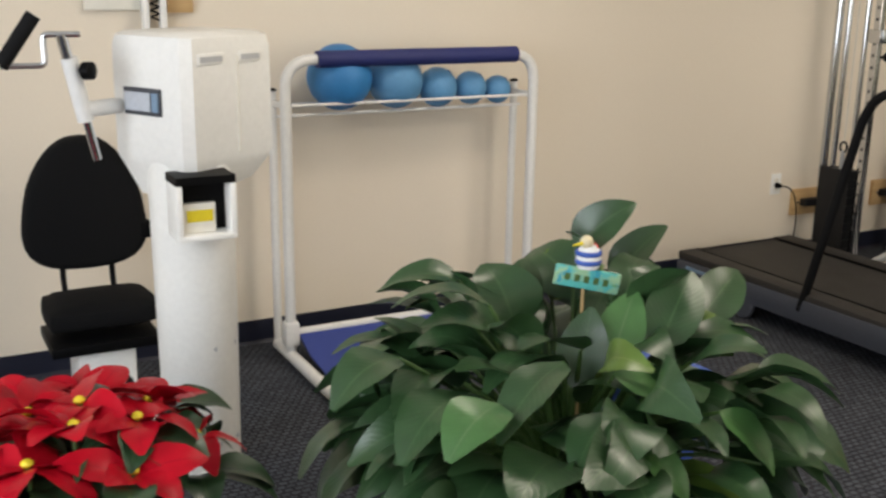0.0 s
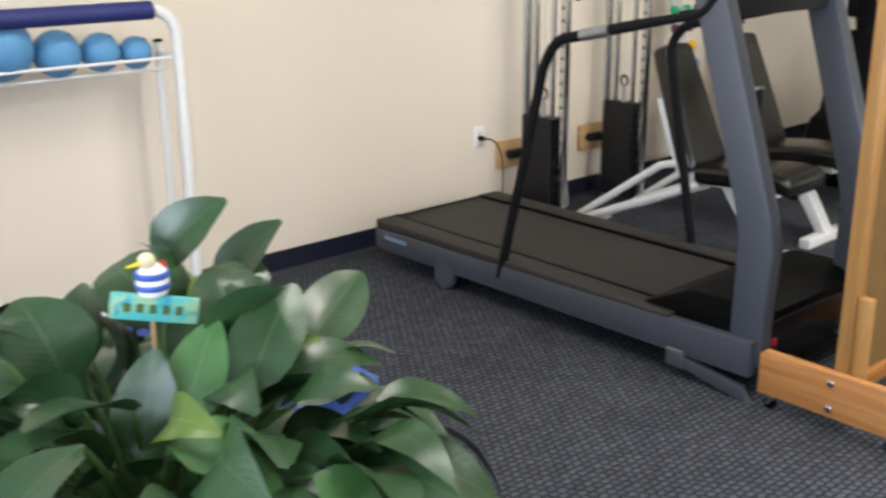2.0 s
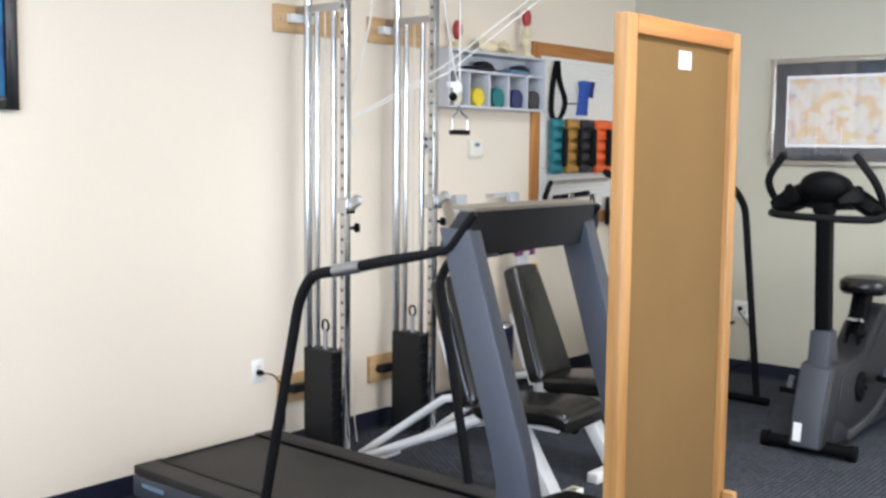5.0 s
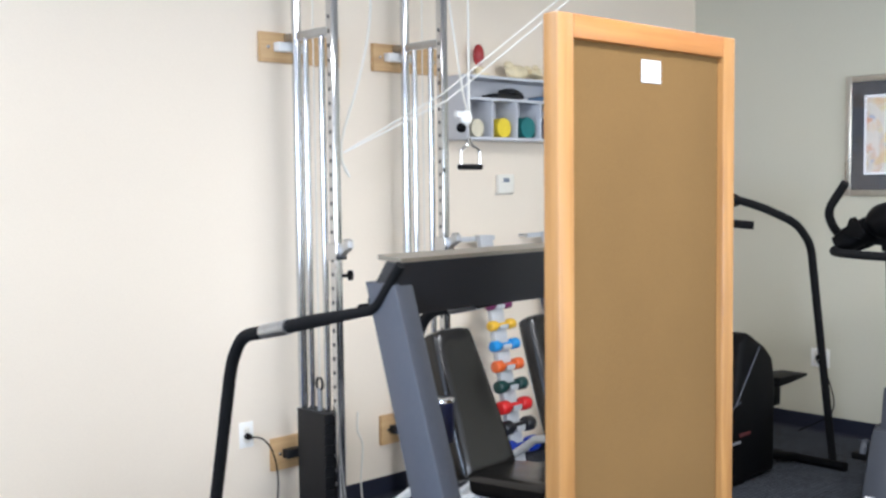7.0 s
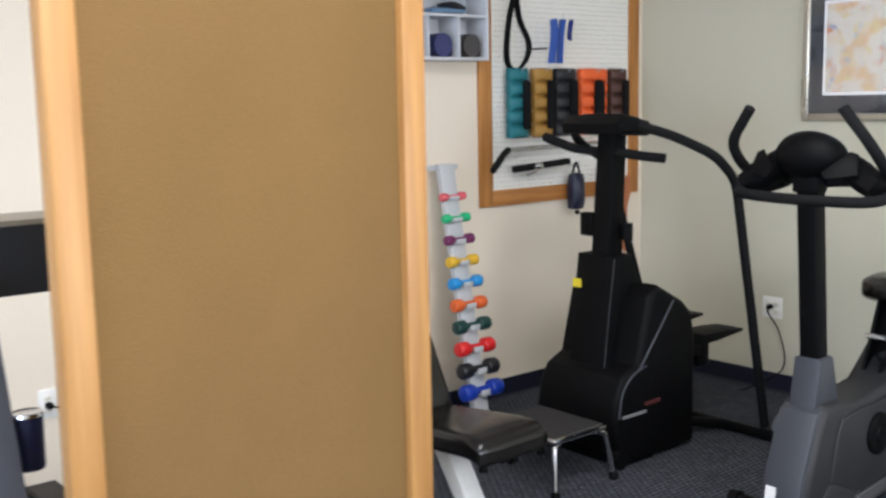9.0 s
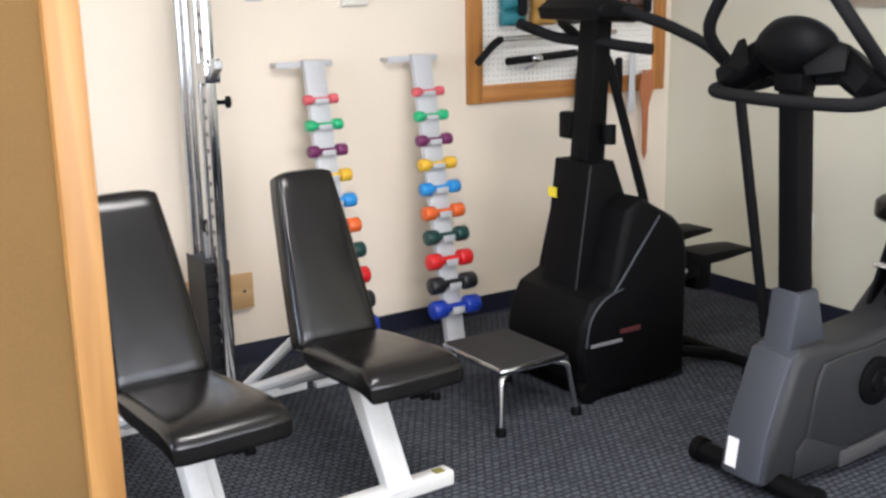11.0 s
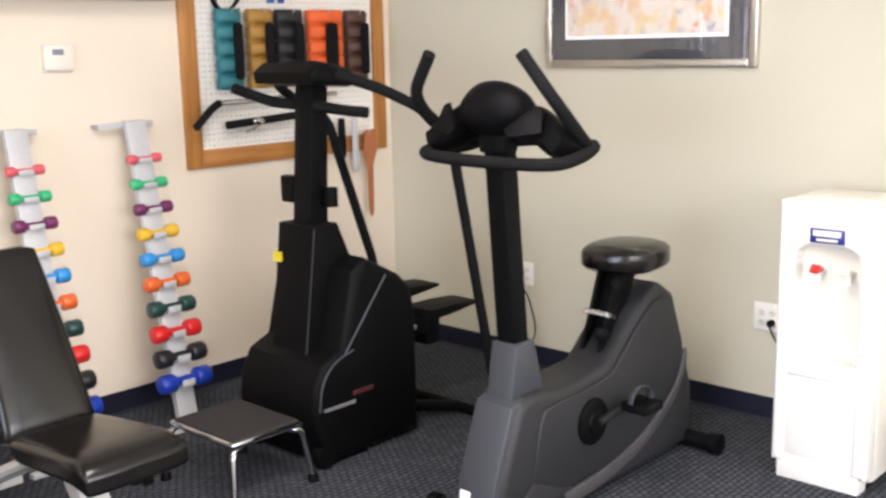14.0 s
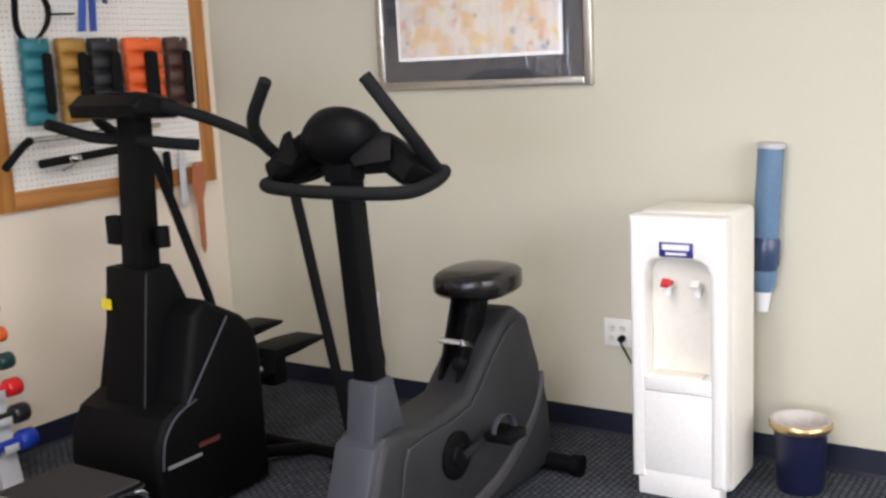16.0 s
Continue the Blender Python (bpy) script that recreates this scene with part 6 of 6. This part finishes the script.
# the leaves that stand clear of the crown: root, tip, width, droop, fold, roll
CLEAR = [
    ((1.09, 1.64, 0.62), (1.15, 1.68, 0.79), 0.1, 0.03, 0.15, 0.2),
    ((1.3, 1.96, 0.83), (1.418, 1.88, 0.965), 0.1, 0.1, 0.3, 0.9), ((1.45, 2.0, 0.72), (1.58, 1.95, 0.873), 0.1, 0.06, 0.3, 0.5),
    ((1.14, 1.6, 0.66), (1.268, 1.68, 0.815), 0.1, 0.03, 0.15, 0.1), ((1.254, 1.573, 0.71), (1.426, 1.675, 0.842), 0.11, 0.05, 0.2, 0.3),
    ((1.413, 1.629, 0.73), (1.612, 1.723, 0.81), 0.1, 0.06, 0.2, 0.6), ((1.332, 1.601, 0.71), (1.512, 1.543, 0.7), 0.1, 0.12, 0.2, 0.2),
    ((1.448, 1.467, 0.669), (1.617, 1.391, 0.612), 0.09, 0.1, 0.25, 0.1), ((1.07, 1.49, 0.71), (1.25, 1.4, 0.56), 0.165, 0.16, 0.1, 0.1),
    ((0.94, 1.9, 0.818), (0.79, 2.0, 0.79), 0.075, 0.14, 0.3, -0.3), ((0.93, 1.75, 0.804), (0.744, 1.85, 0.8), 0.095, 0.14, 0.2, 0.1),
    ((1.067, 1.6, 0.73), (0.876, 1.54, 0.785), 0.11, 0.08, 0.2, 0.2), ((0.775, 1.45, 0.72), (0.637, 1.39, 0.66), 0.11, 0.12, 0.2, -0.1),
    ((0.93, 1.47, 0.77), (0.75, 1.4, 0.67), 0.1, 0.1, 0.2, 0.1), ((0.998, 1.4, 0.68), (0.88, 1.34, 0.6), 0.09, 0.1, 0.2, 0.2),
    ((1.24, 1.36, 0.65), (1.32, 1.28, 0.53), 0.1, 0.1, 0.2, 0.2), ((1.043, 1.38, 0.61), (1.1, 1.28, 0.52), 0.09, 0.1, 0.2, 0.1),
    ((0.8, 1.6, 0.68), (0.6, 1.5, 0.62), 0.13, 0.14, 0.2, 0.1), ((0.69, 1.7, 0.74), (0.525, 1.65, 0.68), 0.11, 0.16, 0.2, -0.1),
]


# places in CLEAR of the leaves painted paler as if light fell on them
LIT_LEAVES = (3, 8, 12, 15, 16)


def peace_lily(cx, cy, seed, count, reach, crown):
    rng = random.Random(seed)
    t = thing("peace_lily", "large leafy peace lily plant in a dark navy pot", "potted plant", pose(cx, cy, 0))
    part("pot", lathe([(0.15, 0.0), (0.16, 0.01), (0.2, 0.36), (0.215, 0.37), (0.215, 0.4), (0.195, 0.4), (0.18, 0.34), (0.02, 0.34)], 32), M["navy_bin"], t, "dark navy pot")
    part("soil", lathe([(0.178, 0.3), (0.178, 0.345), (0.02, 0.35)], 24), M["soil"], t)
    here = Vector((cx, cy, 0))

    def stalk(base, joint):
        part("stalk", tube(smooth_path([base, base.lerp(joint, 0.5) + Vector((0, 0, 0.05)), joint], 4), [0.005] * 8 + [0.0035], 6), M["stem"], t)

    for k, (root, tip, width, droop, fold, roll) in enumerate(CLEAR):
        root, tip = Vector(root) - here, Vector(tip) - here
        flat = Vector((root.x, root.y, 0))
        stalk(flat * 0.2 + Vector((0, 0, 0.35)), root)
        leaf_object("leaf", [(root, tip + Vector((0, 0, droop * 0.15)), width * 1.15, droop, fold, roll, )], M["lily_lit" if k in LIT_LEAVES else "lily"], t)
    for k in range(count):
        ring = (k + 0.5) / count
        az = k * 2.39996 + rng.uniform(-0.25, 0.25)
        tilt = 0.2 + 1.45 * ring ** 0.75 + rng.uniform(-0.12, 0.12)
        stem = rng.uniform(0.5 if k % 3 == 0 else 0.7, 1.0) * (crown * (1 - 0.26 * ring))
        d = Vector((math.cos(az), math.sin(az), 0))
        base = d * (0.03 + 0.1 * ring) + Vector((0, 0, 0.35))
        joint = base + d * (stem * math.sin(tilt) * reach) + Vector((0, 0, stem * math.cos(tilt * 0.78)))
        size = rng.uniform(0.17, 0.26)
        pitch = tilt + rng.uniform(0.1, 0.75)
        az2 = az + rng.uniform(-0.8, 0.8)
        d2 = Vector((math.cos(az2), math.sin(az2), 0))
        tip = joint + d2 * size * math.sin(pitch) + Vector((0, 0, size * math.cos(pitch) * 0.8))
        if any(hides_stake(here + joint.lerp(tip, q)) for q in (0, 0.25, 0.5, 0.75, 1)):
            continue
        if cx + tip.x > 1.66 and cy + tip.y > 1.45 and tip.z > 0.45:
            continue
        stalk(base, joint)
        leaf_object("leaf", [(joint, tip, size * rng.uniform(0.46, 0.66), rng.uniform(0.08, 0.28), rng.uniform(0.05, 0.3), rng.uniform(-0.9, 0.9))], M["lily_yellow" if rng.random() < 0.06 else "lily"], t)
    return t


peace_lily(1.16, 1.76, 5, 215, 1.08, 0.42)


def garden_stake():
    t = thing("plant_stake", "painted plant stake with striped toy and turquoise plaque", "plant stake", pose(*STAKE, 0))
    turn = pose(0, 0, 0, 0, 10, -28)
    part("rod", rod((0, 0.012, 0.4), (0, 0.012, 0.84), 0.004), M["pine"], t)
    turq = print_material("painted_turquoise", (0.09, 0.46, 0.44), [((0.3, 0.5, 0.3), 0.5), ((0.03, 0.3, 0.4), 0.58), ((0.1, 0.3, 0.08), 0.6)], 26)
    plaque = part("plaque", moved(box(-0.075, 0.075, -0.008, 0.004, -0.024, 0.024, 0.003), pose(0, 0, 0.825) @ turn), turq, t, "turquoise painted plaque")
    for k in range(5):
        part("mark", moved(box(-0.052 + 0.022 * k, -0.04 + 0.022 * k, -0.0098, -0.0082, -0.008, 0.008), pose(0, 0, 0.825) @ turn), M["stem"], plaque, smooth=None)
    body = part("toy_body", moved(lathe([(0.024, 0), (0.029, 0.016), (0.027, 0.038), (0.015, 0.052)], 20), pose(0.0, -0.002, 0.852)), M["paper"], t, "cream and blue striped body")
    for z in (0.01, 0.03):
        part("stripe", moved(lathe([(0.0285, z), (0.0302, z + 0.003), (0.0302, z + 0.008), (0.0285, z + 0.011)], 20), pose(0, -0.002, 0.852)), M["blue_bin"], body)
    part("toy_head", ball_mesh(0.0155, (-0.008, -0.004, 0.913), 14), M["bone"], t)
    part("toy_wing", ball_mesh(0.018, (0.025, 0.008, 0.882), 12, scale=(0.5, 0.5, 1.3)), M["red"], t)
    part("beak", tube([(-0.02, -0.006, 0.912), (-0.045, -0.004, 0.909)], [0.005, 0.002], 8), M["yellow"], t)


garden_stake()
t = thing("plant_ornament", "small orange plastic ornament among the lily leaves", "ornament", pose(1.133, 1.5, 0))
part("wire", rod((0.02, 0.1, 0.38), (0, 0, 0.585), 0.002, 6), M["steel"], t)
for s in (-1, 1):
    part("wing", ball_mesh(0.016, (s * 0.012, 0, 0.59), 12, scale=(0.8, 0.35, 1.2)), M["orange"], t)


def poinsettia(cx, cy, seed):
    rng = random.Random(seed)
    t = thing("poinsettia", "red poinsettia in full bloom with dark green leaves", "potted plant", pose(cx, cy, 0))
    part("pot", lathe([(0.1, 0.0), (0.11, 0.01), (0.135, 0.22), (0.145, 0.225), (0.145, 0.25), (0.13, 0.25), (0.12, 0.22), (0.02, 0.22)], 28), M["gold"], t, "foil-wrapped pot")
    part("soil", lathe([(0.118, 0.2), (0.118, 0.225), (0.02, 0.228)], 20), M["soil"], t)
    for k in range(18):
        az, rr = k * 2.4, 0.31 * ((k + 0.4) / 18) ** 0.55
        top = Vector((rr * math.cos(az), rr * math.sin(az), 0.62 - 0.5 * rr * rr / 0.31 + rng.uniform(-0.03, 0.05)))
        base = Vector((0.04 * math.cos(az), 0.04 * math.sin(az), 0.22))
        st = part("stalk", tube(smooth_path([base, base.lerp(top, 0.5) + Vector((0.03 * math.cos(az), 0.03 * math.sin(az), 0)), top], 4), 0.005, 6), M["stem"], t)
        for j in range(6):
            a = az + j * 2 * math.pi / 6 + rng.uniform(-0.2, 0.2)
            d = Vector((math.cos(a), math.sin(a), 0))
            size = rng.uniform(0.1, 0.16)
            leaf_object("bract", [(top + d * 0.008, top + d * size + Vector((0, 0, rng.uniform(-0.05, 0.05))), size * rng.uniform(0.54, 0.66), rng.uniform(0.04, 0.16), 0.15, rng.uniform(-0.7, 0.7), )], M["bract"], st)
        part("flower_eye", ball_mesh(0.009, top + Vector((0, 0, 0.01)), 8, scale=(1.4, 1.4, 1)), M["yellow"], st)
        for j in range(7):
            a = az + j * 0.95 + rng.uniform(-0.3, 0.3)
            d = Vector((math.cos(a), math.sin(a), 0))
            o = top - Vector((0, 0, rng.uniform(0.01, 0.11)))
            size = rng.uniform(0.12, 0.18)
            leaf_object("leaf", [(o + d * 0.02, o + d * size + Vector((0, 0, rng.uniform(-0.06, 0.02))), size * 0.55, 0.15, 0.25, rng.uniform(-0.4, 0.4))], M["poin"], t)


poinsettia(0.08, 2.02, 11)
